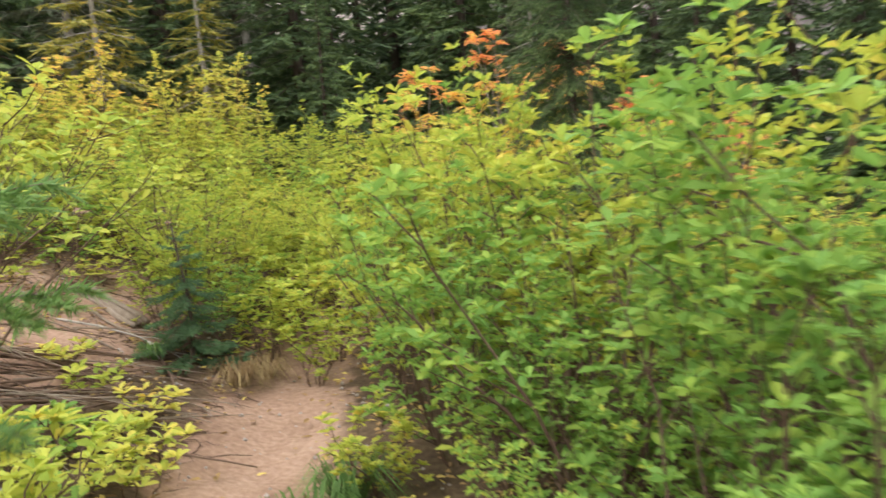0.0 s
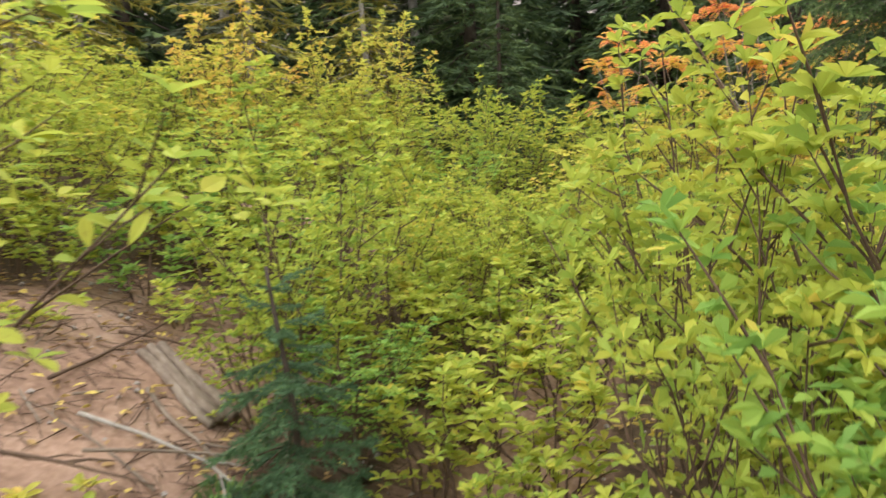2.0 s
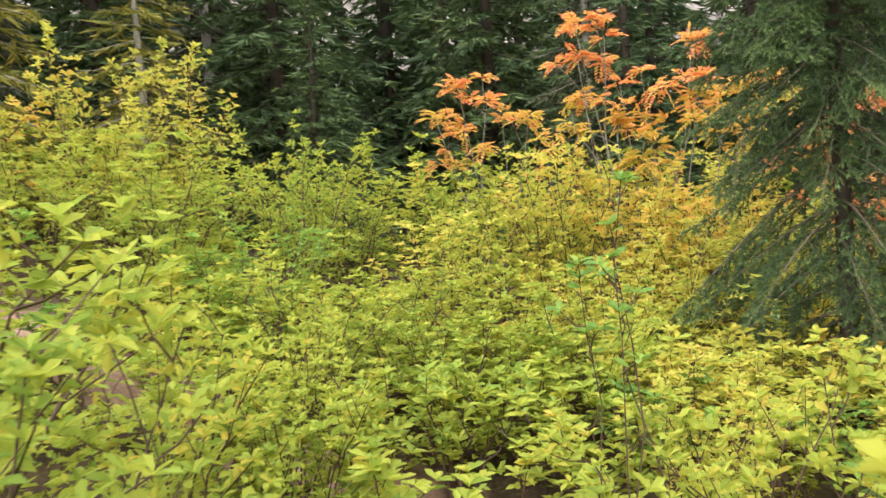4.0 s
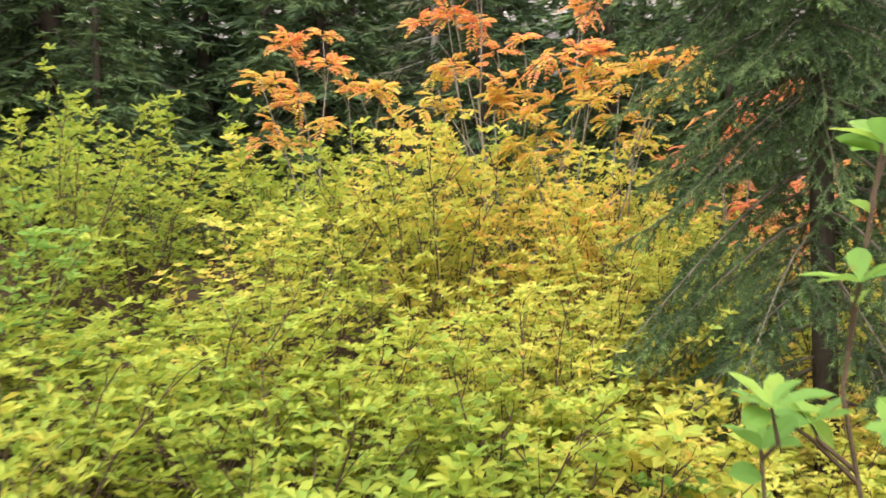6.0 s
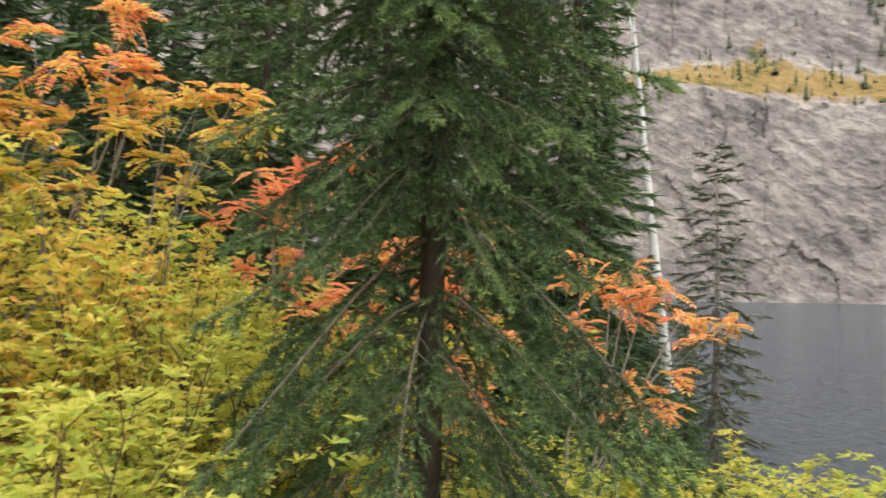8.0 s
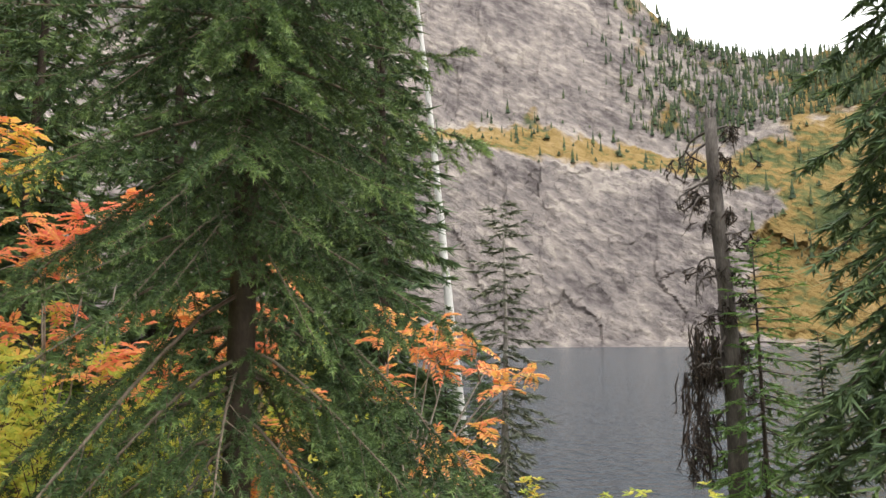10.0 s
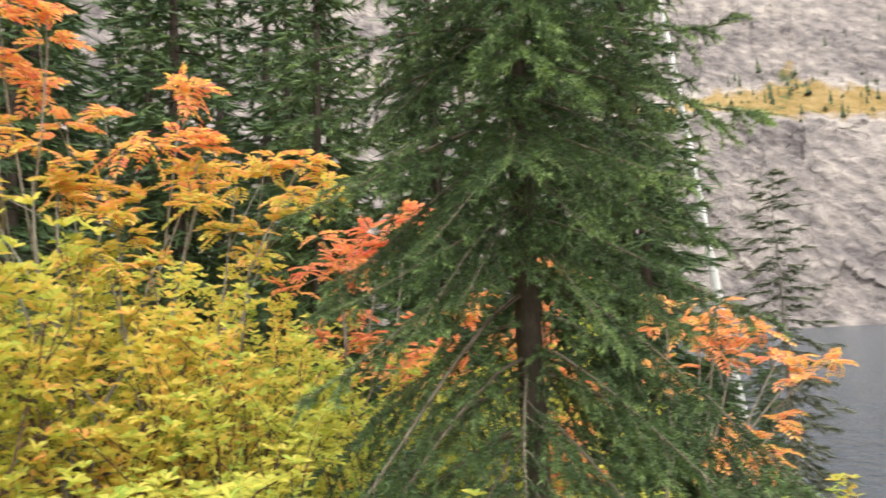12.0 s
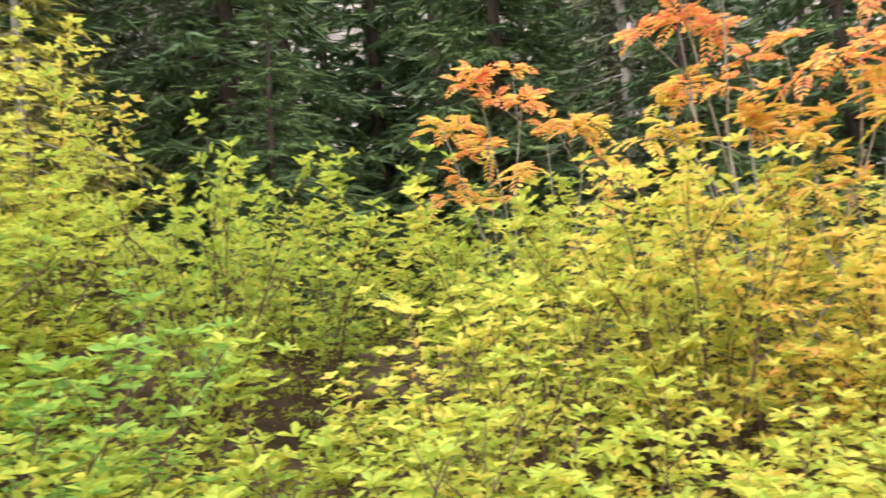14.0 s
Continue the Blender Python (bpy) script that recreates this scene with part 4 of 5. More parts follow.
def ash(name, seed, x, y, bunches, material, label, stems=4, size=1.0, extra=2):
    """Mountain ash rooted at x, y: open grey stems fork towards its bunches of feathered leaves."""
    rng = np.random.default_rng(seed)
    root = tagged(new(name), label, "shrub", group="mountain ashes")
    z0 = gz(x, y) - 0.05
    root.location = (x, y, z0)
    foliage = Build()
    up = np.array((0.0, 0.0, 1.0))

    def feather(p, d):
        l = rng.uniform(0.12, 0.2) * size
        d = unit(d + up * rng.uniform(-0.3, 0.25))
        side = unit(np.cross(d, up) + 1e-6)
        nrm = unit(np.cross(side, d) + rng.normal(0, 0.35, 3))
        n = 6
        for j in range(n):
            s = 0.22 + 0.7 * j / (n - 1)
            c = p + d * l * s - up * 0.38 * l * s * s
            ll = l * (0.36 - 0.2 * abs(s - 0.5)) * rng.uniform(0.85, 1.1)
            for sd in (1, -1):
                foliage.leaf(c, d * 0.6 + side * sd - up * rng.uniform(0.0, 0.3), nrm, ll, ll * 0.2, 0.2, 0.15)
        foliage.leaf(p + d * l * 0.9 - up * 0.31 * l, d - up * 0.5, nrm, l * 0.34, l * 0.06, 0.2, 0.12)

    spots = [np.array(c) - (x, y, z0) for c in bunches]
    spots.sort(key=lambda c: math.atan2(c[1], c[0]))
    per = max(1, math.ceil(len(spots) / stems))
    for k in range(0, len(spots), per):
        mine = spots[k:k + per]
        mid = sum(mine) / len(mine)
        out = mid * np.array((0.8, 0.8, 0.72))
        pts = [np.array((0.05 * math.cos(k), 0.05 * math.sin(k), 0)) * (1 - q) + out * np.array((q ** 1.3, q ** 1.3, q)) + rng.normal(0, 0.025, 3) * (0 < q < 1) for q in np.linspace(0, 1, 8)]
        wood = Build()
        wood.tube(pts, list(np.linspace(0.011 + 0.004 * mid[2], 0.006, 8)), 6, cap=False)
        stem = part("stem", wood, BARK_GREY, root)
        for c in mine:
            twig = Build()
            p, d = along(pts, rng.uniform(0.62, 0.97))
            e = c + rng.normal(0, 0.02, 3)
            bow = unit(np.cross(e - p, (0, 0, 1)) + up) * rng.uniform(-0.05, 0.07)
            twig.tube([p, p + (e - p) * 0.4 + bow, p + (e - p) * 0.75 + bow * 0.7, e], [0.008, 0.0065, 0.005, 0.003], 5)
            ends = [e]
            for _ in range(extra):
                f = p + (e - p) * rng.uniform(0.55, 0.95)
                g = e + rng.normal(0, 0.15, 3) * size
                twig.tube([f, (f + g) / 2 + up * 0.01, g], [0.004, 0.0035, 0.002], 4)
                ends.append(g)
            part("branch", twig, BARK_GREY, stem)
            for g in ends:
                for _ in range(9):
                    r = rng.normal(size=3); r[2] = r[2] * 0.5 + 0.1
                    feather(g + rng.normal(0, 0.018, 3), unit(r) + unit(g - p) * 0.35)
    part("foliage", foliage, material, root, kind="stuff", smooth=False)
    return root


VARIANTS = {}
for key, material, colour in (("green", LEAF_GREEN, "fresh green"), ("lime", LEAF_LIME, "yellow-green"), ("yellow", LEAF_YELLOW, "autumn yellow"), ("gold", LEAF_GOLD, "golden and orange")):
    VARIANTS[key] = [shrub("leafy_shrub", 100 + 7 * i + len(VARIANTS) * 50, 1.3, 0.72, 8, 0.054, material, f"dense {colour} leafy shrub with thin brown stems", twigs=10) for i in range(3)]

USED = set()


def put_shrub(key, k, x, y, height, turn, wide=1.0):
    ob = VARIANTS[key][k % 3]
    s = height / 1.3
    if ob in USED:
        ob = copy_thing(ob, Matrix.Identity(4))
    USED.add(ob)
    ob.matrix_basis = pose(x, y, gz(x, y) - 0.03, 0, 0, turn) @ Matrix.Diagonal((wide * s ** 0.5, wide * s ** 0.5, s, 1))
    return ob


LOW = {key: shrub("low_shrub", 300 + i, 0.6, 0.42, 6, 0.058, material, f"low {colour} leafy undergrowth", twigs=5, bare=0.1, group="undergrowth", nodes=3, forks=1)
       for i, (key, material, colour) in enumerate((("green", LEAF_GREEN, "fresh green"), ("lime", LEAF_LIME, "yellow-green"), ("yellow", LEAF_YELLOW, "autumn yellow"), ("gold", LEAF_GOLD, "golden")))}


def shrub_height(x, y):
    """Shrubs rise away from the view point, and stay low where the slope opens to the lake."""
    d, az = math.hypot(x + 0.85, y - 7.25), math.degrees(math.atan2(x + 0.85, y - 7.25))
    if 62 < az < 125:
        return min(1.25, 2.2 - 0.2 * d - gz(x, y))
    h = min(1.0 + (0.30 if 4 < az < 40 else 0.19) * max(0, d - 1.2), 1.95) if az < 62 else 1.35
    if 40 < az <= 62 and d < 3.2:
        h = min(h, 2.15 - 0.29 * d - gz(x, y))
    return min(h, 1.15 if y < 8.3 else 1.5) if x < -2.7 else h


def shrub_colour(x, y, rng):
    warm = -0.2 + 1.1 * math.exp(-((x - 1.5) / 2.0) ** 2 - ((y - 10.2) / 2.2) ** 2) + 0.35 * (x > 1.5) + rng.normal(0, 0.13)
    if y < 3.4 and x > 0:
        return "green"
    if warm > 0.75:
        return "gold"
    if warm > 0.22:
        return "yellow"
    return "lime" if rng.random() < 0.85 else "green"


def shrub_field():
    rng = np.random.default_rng(77)
    spots = []
    # shrubs that line the trail
    for key, x, y, h, wide in (("lime", -1.92, 5.5, 1.45, 0.8), ("lime", -2.4, 6.1, 1.5, 1.0), ("lime", -1.85, 6.4, 1.2, 0.7), ("green", -1.7, 5.25, 0.7, 0.8), ("lime", -2.1, 5.2, 0.95, 0.7),
                               ("lime", -0.28, 4.05, 1.7, 0.62), ("green", -0.05, 3.35, 1.6, 0.78), ("lime", -0.22, 4.75, 1.8, 0.66), ("lime", -0.28, 5.6, 1.25, 0.65), ("lime", 0.2, 4.5, 2.05, 0.9),
                               ("green", 0.55, 2.6, 1.7, 1.0), ("green", 0.9, 1.8, 1.55, 0.9), ("green", 0.22, 2.95, 1.2, 0.8), ("green", 1.3, 2.4, 2.0, 1.05), ("green", 0.85, 1.15, 1.05, 0.75),
                               ("green", 1.5, 1.4, 1.9, 1.0), ("lime", 0.5, 3.8, 2.0, 1.0), ("lime", 1.2, 3.3, 2.25, 1.05), ("green", 0.3, 2.15, 0.85, 0.7), ("lime", -0.15, 6.6, 1.15, 0.8),
                               ("yellow", 0.15, 7.4, 0.85, 0.7), ("yellow", 1.0, 6.85, 1.25, 0.6), ("lime", -1.55, 7.0, 1.0, 0.7), ("lime", -1.6, 7.6, 1.05, 0.7), ("lime", -0.85, 8.6, 1.05, 0.9), ("yellow", 0.35, 8.3, 0.7, 0.8), ("yellow", 0.2, 8.95, 1.05, 0.9), ("yellow", 0.75, 9.4, 1.1, 0.9), ("yellow", 1.15, 10.0, 1.35, 0.9), ("gold", 1.3, 10.7, 1.6, 0.9), ("yellow", 1.55, 9.75, 1.35, 0.8), ("yellow", 2.15, 10.1, 1.4, 0.8), ("lime", -0.4, 9.3, 1.15, 0.9), ("yellow", -4.2, 11.6, 2.3, 0.9), ("gold", -5.2, 10.9, 2.2, 0.9), ("yellow", -3.7, 13.0, 2.5, 0.9), ("yellow", -6.1, 11.6, 2.2, 1.0), ("lime", -0.2, 8.5, 1.05, 0.9), ("lime", -1.75, 8.7, 1.2, 0.9),
                               ("lime", -2.07, 11.0, 2.05, 0.7), ("lime", -1.2, 9.4, 1.25, 1.0), ("yellow", 0.3, 10.75, 1.9, 0.9), ("gold", 1.05, 10.85, 1.85, 0.9), ("yellow", -0.4, 10.9, 1.8, 0.9), ("gold", 1.85, 10.75, 1.75, 0.8), ("yellow", 2.3, 10.9, 1.6, 0.8)):
        put_shrub(key, len(spots), x, y, h, rng.uniform(0, 360), wide)
        spots.append((x, y))
    ex, ey = -0.85, 7.25
    tries = 0
    while tries < 6000 and len(spots) < 126:
        tries += 1
        x, y = rng.uniform(-7.0, 5.2), rng.uniform(0.4, 13.5)
        if float(trail_distance(x, y)) < 0.72 or float(soil_amount(x, y)) > 0.3:
            continue
        if math.hypot(x - 1.66, y - 8.76) < 0.45 or any(math.hypot(x - a, y - b) < 0.68 for a, b in spots):
            continue
        if y < 4.0 and x < -0.9 or (x > 2.5 and y < 5) or (x < -4.5 and y < 6):
            continue
        d, az = math.hypot(x - ex, y - ey), math.degrees(math.atan2(x - ex, y - ey))
        h = shrub_height(x, y)
        if h < 0.45:
            continue
        h *= rng.uniform(0.88, 1.1)
        put_shrub(shrub_colour(x, y, rng), int(rng.integers(3)), x, y, h, rng.uniform(0, 360), rng.uniform(0.85, 1.1))
        spots.append((x, y))
    # low growth that fills the gaps and hangs over the trail's edges
    low, tries = [], 0
    for x, y, h in ((-1.35, 5.15, 0.6), (-0.9, 5.3, 0.7), (-1.25, 5.65, 0.62), (-0.85, 5.9, 0.7), (-1.3, 6.2, 0.7), (-0.75, 6.45, 0.7), (-1.1, 6.65, 0.6), (-0.95, 4.75, 0.5), (-0.6, 7.0, 0.6), (-1.4, 6.75, 0.7), (-1.35, 7.35, 0.7), (-0.9, 7.9, 0.7), (-0.3, 7.6, 0.7)):
        low.append((x, y))
        ob = copy_thing(LOW["lime"], Matrix.Identity(4)) if LOW["lime"] in USED else LOW["lime"]
        USED.add(ob)
        ob.matrix_basis = pose(x, y, gz(x, y) - 0.03, 0, 0, rng.uniform(0, 360)) @ Matrix.Scale(h / 0.6, 4)
    while tries < 9000 and len(low) < 165:
        tries += 1
        x, y = (rng.uniform(-3.0, 2.6), rng.uniform(7.6, 10.4)) if len(low) % 2 else (rng.uniform(-4.2, 3.4), rng.uniform(0.8, 11.5))
        td = float(trail_distance(x, y))
        if td < (0.5 if y < 4.9 else 0.16) or float(soil_amount(x, y)) > 0.9 or (x < -1.7 and y < 5.6 and rng.random() < 0.75):
            continue
        if any(math.hypot(x - a, y - b) < 0.33 for a, b in low) or math.hypot(x + 0.9, y - 7.1) < 0.5:
            continue
        h = min(rng.uniform(0.42, 0.75), shrub_height(x, y))
        if h < 0.3:
            continue
        key = shrub_colour(x, y, rng)
        ob = copy_thing(LOW[key], Matrix.Identity(4)) if LOW[key] in USED else LOW[key]
        USED.add(ob)
        s = h / 0.6
        ob.matrix_basis = pose(x, y, gz(x, y) - 0.03, 0, 0, rng.uniform(0, 360)) @ Matrix.Diagonal((s, s, s, 1))
        low.append((x, y))


shrub_field()
for group_obs in VARIANTS.values():
    for k, ob in enumerate(group_obs):
        if ob not in USED:
            place(ob, 3.4 + 0.8 * k, 12.5 + 0.5 * k)

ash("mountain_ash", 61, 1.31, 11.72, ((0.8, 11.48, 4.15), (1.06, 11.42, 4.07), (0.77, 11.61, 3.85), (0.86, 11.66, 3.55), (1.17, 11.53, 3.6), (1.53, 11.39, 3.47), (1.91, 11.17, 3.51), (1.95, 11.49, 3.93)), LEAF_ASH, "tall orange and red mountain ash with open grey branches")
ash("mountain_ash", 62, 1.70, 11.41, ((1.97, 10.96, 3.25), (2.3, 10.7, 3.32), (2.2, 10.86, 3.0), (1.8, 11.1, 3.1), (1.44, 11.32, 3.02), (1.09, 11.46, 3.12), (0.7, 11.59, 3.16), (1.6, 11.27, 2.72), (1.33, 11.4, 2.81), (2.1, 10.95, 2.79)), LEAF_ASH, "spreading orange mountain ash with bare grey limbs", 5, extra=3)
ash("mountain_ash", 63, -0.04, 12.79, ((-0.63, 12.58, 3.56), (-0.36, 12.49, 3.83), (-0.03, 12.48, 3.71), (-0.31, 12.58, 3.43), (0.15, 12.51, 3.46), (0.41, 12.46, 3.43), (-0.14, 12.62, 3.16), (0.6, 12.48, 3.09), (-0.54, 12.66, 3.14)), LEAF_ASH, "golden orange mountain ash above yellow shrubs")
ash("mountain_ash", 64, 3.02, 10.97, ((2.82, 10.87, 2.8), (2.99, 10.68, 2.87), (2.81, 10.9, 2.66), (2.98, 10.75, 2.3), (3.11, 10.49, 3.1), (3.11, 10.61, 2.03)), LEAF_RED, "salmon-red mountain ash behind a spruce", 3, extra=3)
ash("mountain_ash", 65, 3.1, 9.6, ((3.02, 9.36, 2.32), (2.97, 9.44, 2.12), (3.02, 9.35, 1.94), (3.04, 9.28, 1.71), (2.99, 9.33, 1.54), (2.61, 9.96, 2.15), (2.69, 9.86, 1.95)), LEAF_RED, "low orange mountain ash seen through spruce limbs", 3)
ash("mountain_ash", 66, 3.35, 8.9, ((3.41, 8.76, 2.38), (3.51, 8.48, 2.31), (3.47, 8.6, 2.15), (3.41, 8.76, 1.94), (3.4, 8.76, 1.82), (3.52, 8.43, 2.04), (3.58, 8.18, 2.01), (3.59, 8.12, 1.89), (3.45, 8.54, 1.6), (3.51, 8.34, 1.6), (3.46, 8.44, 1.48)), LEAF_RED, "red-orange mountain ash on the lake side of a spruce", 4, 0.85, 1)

# tall shoots that stand clear of the other shrubs
place(shrub("tall_shoot", 81, 1.72, 0.12, 3, 0.052, LEAF_GREEN, "tall sparse shoot with large green leaves", twigs=4, bare=0.7, cluster=5, nodes=1, forks=0, fine=True, reach_out=0.3), -0.47, 6.62, 30)
place(shrub("tall_shoot", 82, 1.95, 0.3, 3, 0.06, LEAF_LIME, "tall sparse shoot with yellow-green leaves", twigs=5, bare=0.4, cluster=5, nodes=2, forks=0, fine=True, reach_out=0.42), -0.35, 4.35, 200)
place(shrub("tall_shoot", 83, 2.0, 0.4, 4, 0.065, LEAF_GREEN, "tall dark-stemmed shoot with green leaves", twigs=6, bare=0.35, cluster=5, nodes=2, forks=1, fine=True, reach_out=0.42), 0.62, 1.75, 0)

place(shrub("tall_shoot", 84, 2.1, 0.3, 6, 0.052, LEAF_LIME, "tall yellow-green leafy shoots beside the trail", twigs=9, bare=0.2, cluster=5, nodes=3, forks=1, fine=True, reach_out=0.5), -0.42, 4.7, 80)
place(shrub("tall_shoot", 85, 2.0, 0.35, 6, 0.052, LEAF_LIME, "tall yellow-green leafy shoots", twigs=9, bare=0.2, cluster=5, nodes=3, forks=1, fine=True, reach_out=0.5), -0.1, 5.25, 10)

# shrubs with long bare dark stems over the scraped bank
place(shrub("bare_stem_shrub", 71, 1.75, 1.05, 18, 0.065, LEAF_LIME, "shrub with long bare dark stems and yellow-green leaves on top", twigs=6, bare=0.5, cluster=4, nodes=3, forks=1, fine=True), -2.55, 3.25, 0, lean=(0, 12))
place(shrub("bare_stem_shrub", 72, 1.7, 0.8, 9, 0.06, LEAF_LIME, "shrub with bare dark stems and yellow-green leaves on top", twigs=7, bare=0.45, cluster=4, nodes=4), -3.6, 4.5, 0)
place(shrub("bare_stem_shrub", 73, 1.6, 0.8, 9, 0.06, LEAF_LIME, "shrub with dark stems and yellow-green leaves", twigs=8, bare=0.3, cluster=4, nodes=4), -4.3, 6.3, 0)


# ---------------------------------------------------------------- litter on the bank
def stick(seed, length, radius, material, name, label, fork=True, group="fallen sticks"):
    rng = np.random.default_rng(seed)
    root = tagged(new(name), label, "stick", group=group)
    b = Build()
    bow = rng.uniform(-0.12, 0.12, 2)
    pts = [np.array((length * (s - 0.5), length * bow[0] * math.sin(3.1 * s) + rng.normal(0, 0.006), length * abs(bow[1]) * 0.4 * math.sin(3.1 * s) + radius)) for s in np.linspace(0, 1, 8)]
    b.tube(pts, [radius * (1.1 - 0.75 * s) for s in np.linspace(0, 1, 8)], 6, rough=0.1, rng=rng)
    part("shaft", b, material, root)
    if fork:
        for k in range(int(rng.integers(1, 4))):
            p, d = along(pts, rng.uniform(0.3, 0.85))
            w = unit(d + np.array((0, rng.choice([-0.8, 0.8]), rng.uniform(0, 0.3))))
            c = Build()
            l = length * rng.uniform(0.15, 0.35)
            c.tube([p, p + w * l * 0.5, p + w * l + np.array((0, 0, -0.02))], [radius * 0.5, radius * 0.4, radius * 0.2], 5)
            part("side_twig", c, material, root)
    return root


def lay(ob, x, y, turn, lift=0.0, pitch=None):
    e = 0.25
    c, s_ = math.cos(radians(turn)), math.sin(radians(turn))
    slope = math.degrees(math.atan2(gz(x + e * c, y + e * s_) - gz(x - e * c, y - e * s_), 2 * e))
    ob.matrix_basis = pose(x, y, gz(x, y) + lift, 0, 0, turn) @ pose(0, 0, 0, 0, -(slope if pitch is None else pitch), 0)
    return ob


def bank_litter():
    rng = np.random.default_rng(91)
    kinds = [stick(200 + k, rng.uniform(0.5, 1.1), rng.uniform(0.004, 0.009), (BARK_TWIG, WOOD_GREY, BARK_TWIG)[k % 3], "fallen_stick", ("dark brown fallen stick on bare soil", "weathered grey-brown stick on bare soil", "dark fallen stick on bare soil")[k % 3]) for k in range(6)]
    for k in range(130):
        pile = k < 90
        if pile:
            x, y, turn, lift = -2.35 + rng.normal(0, 0.42), 3.55 + rng.normal(0, 0.38), rng.normal(18, 22), rng.uniform(0.0, 0.12)
        else:
            x, y, turn, lift = rng.uniform(-3.4, -1.5), rng.uniform(2.6, 6.2), rng.uniform(0, 180), 0.0
        if float(trail_distance(x, y)) < 0.42:
            continue
        src = kinds[k % 6]
        ob = src if k < 6 else copy_thing(src, Matrix.Identity(4))
        lay(ob, x, y, turn, lift)
    # split log, weathered root and a long twig beside the trail
    log = tagged(new("split_log"), "short weathered split log half sunk in soil", "log")
    for k in range(4):
        b = Build()
        pts = [np.array((0.62 * (s - 0.5), 0.032 * (k - 1.5) + 0.01 * math.sin(6 * s + k), 0.03 + 0.018 * (k % 2))) for s in np.linspace(0, 1, 7)]
        b.tube(pts, [0.024 * (0.65 + 0.5 * math.sin(3.14 * (0.15 + 0.7 * s))) for s in np.linspace(0, 1, 7)], 7, rough=0.14, rng=rng)
        part("splinter", b, WOOD_GREY, log)
    lay(log, -2.5, 5.25, -28)
    root = tagged(new("dead_root"), "curved bleached root lying on the bank", "root")
    b = Build()
    pts = [np.array((0.45 * s - 0.22, 0.16 * math.sin(2.6 * s), 0.05 + 0.1 * s * s)) for s in np.linspace(0, 1, 9)]
    b.tube(pts, [0.034 * (1.15 - s) for s in np.linspace(0, 1, 9)], 8, rough=0.12, rng=rng)
    part("shaft", b, BARK_GREY, root)
    c = Build()
    c.tube([pts[5], pts[5] + np.array((0.05, -0.09, 0.02)), pts[5] + np.array((0.16, -0.14, 0.01))], [0.02, 0.014, 0.005], 6)
    part("side_root", c, BARK_GREY, root)
    lay(root, -1.72, 2.35, 60)
    lay(stick(240, 1.0, 0.009, BARK_GREY, "fallen_stick", "long pale twig lying beside a fir seedling"), -2.2, 4.72, -8)
    lay(stick(241, 0.7, 0.012, WOOD_GREY, "fallen_stick", "weathered pale stick beside a log"), -2.3, 5.0, -22)
    # fallen leaves and crumbs of soil, past counting
    b = Build()
    for _ in range(4200):
        x, y = rng.uniform(-4.2, 0.6), rng.uniform(0.6, 7.2)
        td = float(trail_distance(x, y))
        if td < 0.3 and rng.random() < 0.8:
            continue
        a = rng.uniform(0, 6.28)
        b.leaf(np.array((x, y, gz(x, y) + 0.012 + rng.uniform(0, 0.02))), np.array((math.cos(a), math.sin(a), rng.uniform(-0.2, 0.3))), unit(np.array((0, 0, 1.0)) + rng.normal(0, 0.35, 3)), rng.uniform(0.03, 0.065), rng.uniform(0.008, 0.016))
    tagged(new("fallen_leaves", b.mesh("fallen_leaves", LEAF_FALLEN, False)), "brown and yellow fallen leaves on bare soil", "leaf litter", kind="stuff")
    b = Build()
    for _ in range(900):
        x, y = rng.uniform(-4.0, 0.2), rng.uniform(0.6, 7.0)
        r = rng.uniform(0.004, 0.018)
        p = np.array((x, y, gz(x, y) + r * 0.4))
        ring = [p + np.array((math.cos(q), math.sin(q), 0)) * r * rng.uniform(0.7, 1.2) for q in np.linspace(0, 6.283, 6)[:-1]]
        b.put(ring + [p + np.array((0, 0, r * 0.8)), p - np.array((0, 0, r))], [(i, (i + 1) % 5, 5) for i in range(5)] + [((i + 1) % 5, i, 6) for i in range(5)])
    tagged(new("soil_crumbs", b.mesh("soil_crumbs", STONE, False)), "small stones and crumbs of soil", "gravel", kind="stuff")
    b = Build()
    for _ in range(2400):
        x, y = rng.uniform(-3.9, -1.3), rng.uniform(2.2, 6.6)
        a, l = rng.uniform(0, 6.28), rng.uniform(0.05, 0.22)
        d = np.array((math.cos(a), math.sin(a), 0)) * l
        p = np.array((x, y, gz(x, y) + 0.008))
        q = np.array((x + d[0], y + d[1], gz(x + d[0], y + d[1]) + rng.uniform(0.005, 0.03)))
        b.tube([p, (p + q) / 2 + rng.normal(0, 0.006, 3), q], [0.003, 0.0025, 0.001], 3, cap=False)
    tagged(new("twig_litter", b.mesh("twig_litter", BARK_TWIG, False)), "fine broken twigs strewn over the bank", "twig litter", kind="stuff")


def grass_tuft(name, seed, material, label, blades, length, droop):
    rng = np.random.default_rng(seed)
    b = Build()
    for _ in range(blades):
        a, l = rng.uniform(0, 6.28), length * rng.uniform(0.5, 1.1)
        out = np.array((math.cos(a), math.sin(a), 0))
        p = out * rng.uniform(0, 0.06)
        side = np.array((-out[1], out[0], 0)) * 0.0035
        m = p + out * l * 0.35 + np.array((0, 0, l * (0.75 - droop * 0.3)))
        e = p + out * l * (0.7 + 0.2 * droop) + np.array((0, 0, l * (0.75 - droop)))
        b.put([p - side, p + side, m + side, m - side, e], [(0, 1, 2, 3), (3, 2, 4)])
    ob = new(name, b.mesh(name, material, False))
    return tagged(ob, label, "grass", kind="stuff")


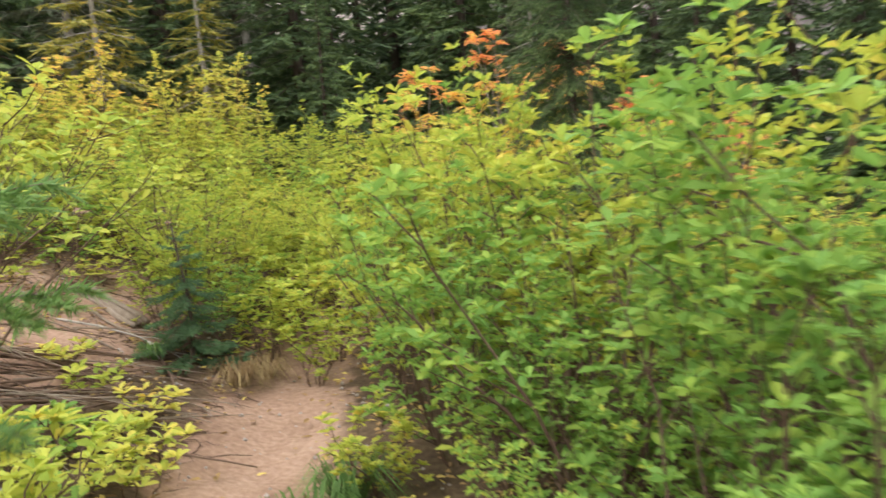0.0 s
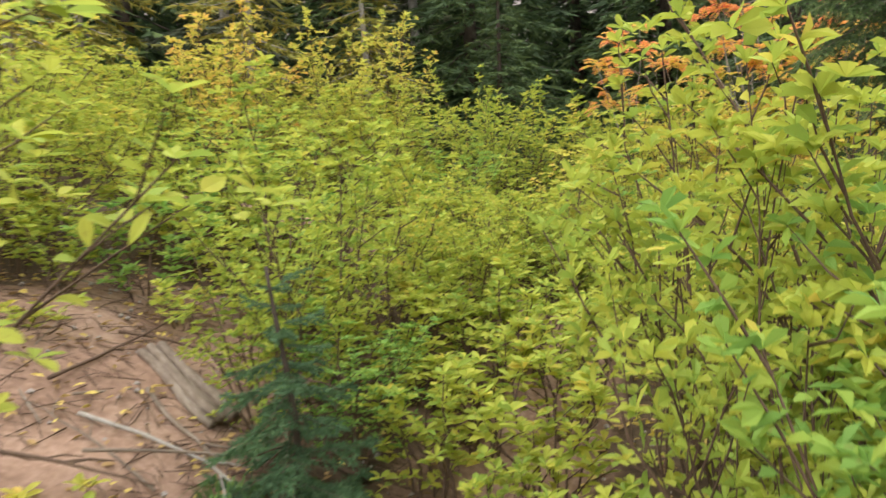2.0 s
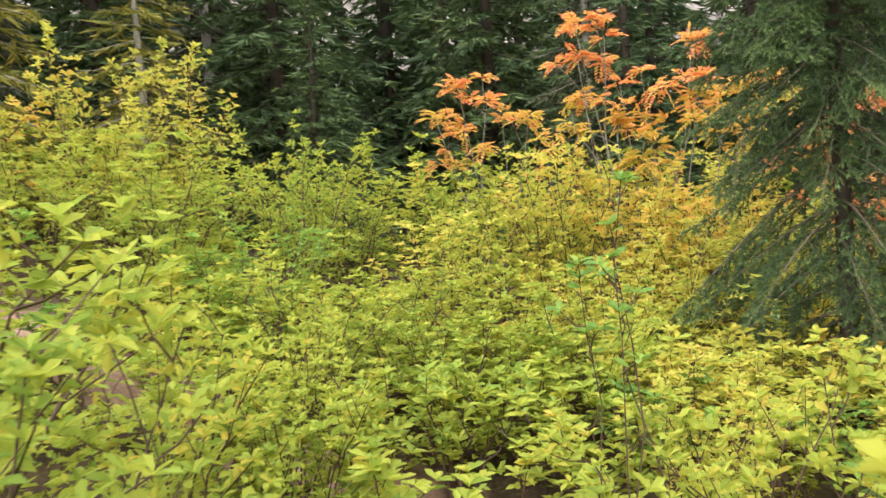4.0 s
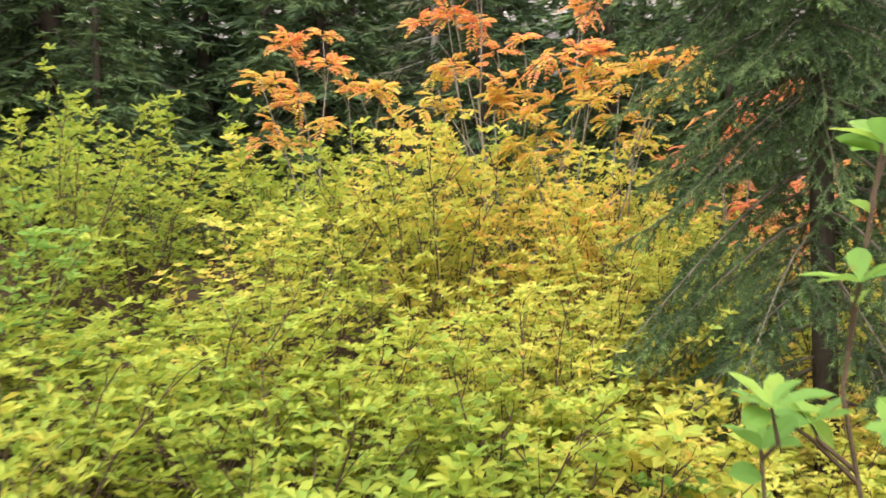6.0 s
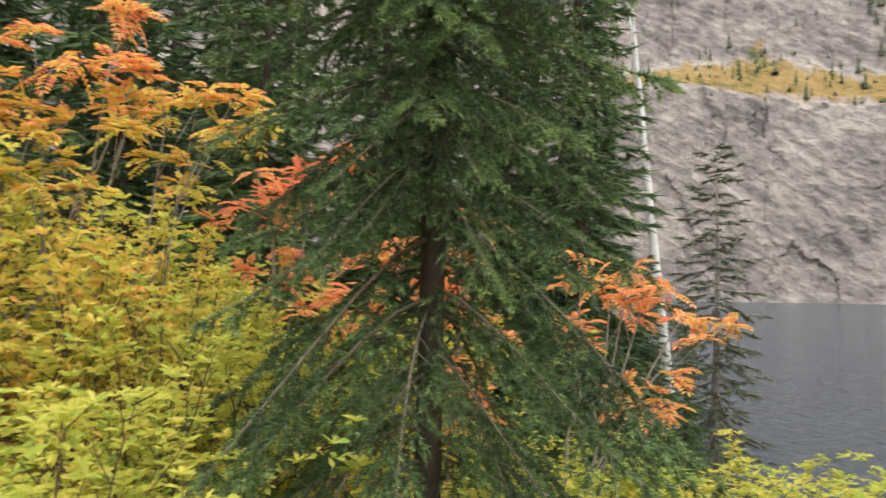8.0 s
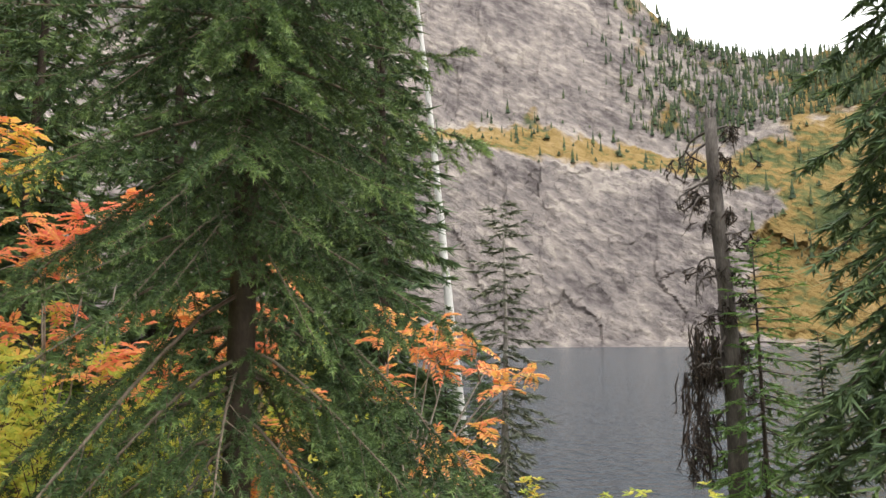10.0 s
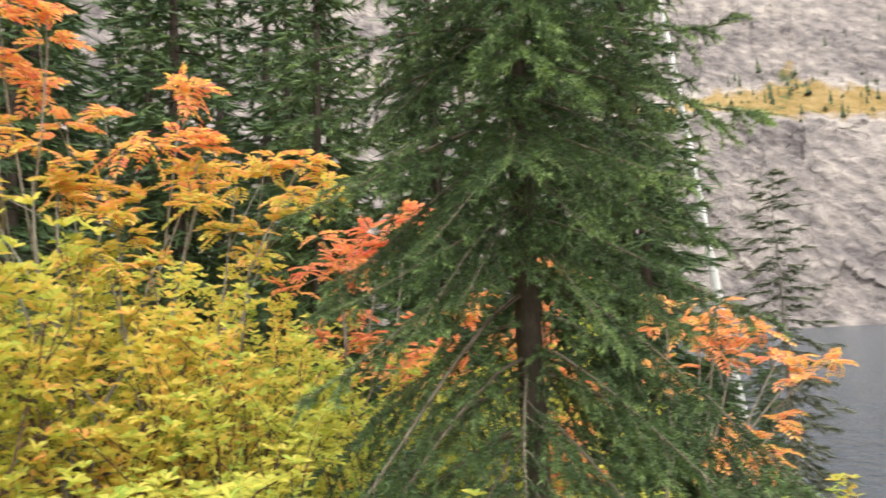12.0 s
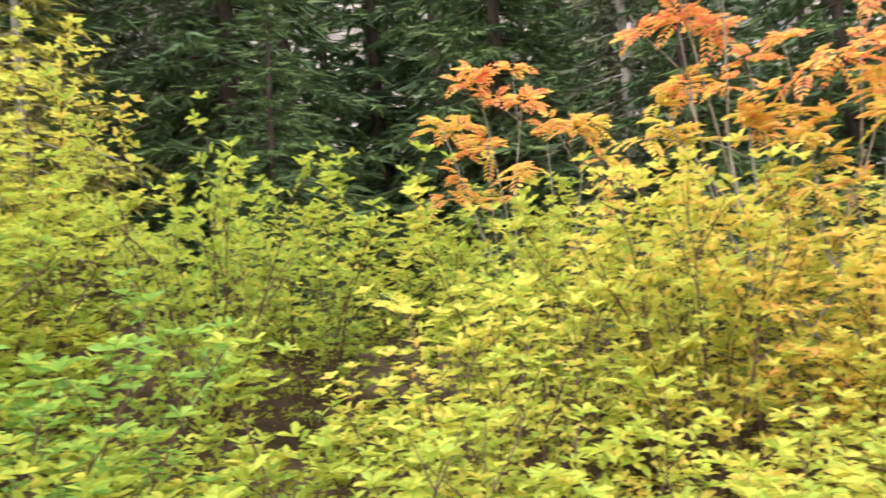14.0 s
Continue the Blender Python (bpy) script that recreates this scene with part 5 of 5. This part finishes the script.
bank_litter()
for k, (x, y, m, lab, n, l, dr) in enumerate(((-1.42, 4.62, GRASS_DRY, "dry brown grass hanging over the trail edge", 130, 0.34, 0.8), (-1.3, 4.85, GRASS_DRY, "dry brown grass under a shrub", 110, 0.3, 0.9),
                                              (-0.62, 2.75, GRASS_GREEN, "dark green grass beside the trail", 150, 0.34, 0.6), (-0.5, 3.0, GRASS_GREEN, "dark green grass under a shrub", 140, 0.36, 0.6),
                                              (-1.95, 4.6, GRASS_GREEN, "small green grass tuft on the bank", 60, 0.2, 0.5))):
    place(grass_tuft("grass_tuft", 400 + k, m, lab, n, l, dr), x, y, 40 * k, sink=0.0)

# broad-leaved herbs at the trail's edge
for k, (x, y, h, m, word) in enumerate(((-1.55, 2.75, 0.34, LEAF_LIME, "yellow-green"), (-1.75, 3.05, 0.36, LEAF_GREEN, "green"), (-1.45, 3.2, 0.3, LEAF_YELLOW, "yellow"), (-1.95, 2.65, 0.36, LEAF_GREEN, "green"),
                                        (-1.62, 3.6, 0.28, LEAF_YELLOW, "yellow"), (-2.2, 2.9, 0.3, LEAF_LIME, "yellow-green"), (-1.25, 2.3, 0.26, LEAF_LIME, "yellow-green"),
                                        (-1.3, 1.7, 0.34, LEAF_LIME, "yellow-green"), (-1.75, 2.2, 0.36, LEAF_YELLOW, "yellow"), (-1.2, 1.3, 0.4, LEAF_GREEN, "green"), (-1.5, 2.45, 0.3, LEAF_GREEN, "green"), (-1.8, 2.75, 0.32, LEAF_LIME, "yellow-green"), (-2.3, 2.5, 0.36, LEAF_LIME, "yellow-green"), (-1.6, 3.35, 0.24, LEAF_LIME, "yellow-green"), (-2.6, 2.8, 0.36, LEAF_GREEN, "green"), (-1.38, 2.95, 0.26, LEAF_YELLOW, "yellow"), (-1.95, 3.3, 0.26, LEAF_GREEN, "green"), (-2.9, 5.9, 0.3, LEAF_YELLOW, "yellow"), (-3.2, 5.2, 0.3, LEAF_LIME, "yellow-green"), (-2.3, 4.2, 0.22, LEAF_YELLOW, "yellow"), (-2.0, 3.9, 0.3, LEAF_LIME, "yellow-green"))):
    place(shrub("herb", 500 + k, h, 0.22, 5, 0.085, m, f"low {word} broad-leaved herb on bare soil", twigs=3, bare=0.3, cluster=4, nodes=1, forks=0, fine=True, group="trailside herbs"), x, y, 30 * k, 0.74, 0.02)
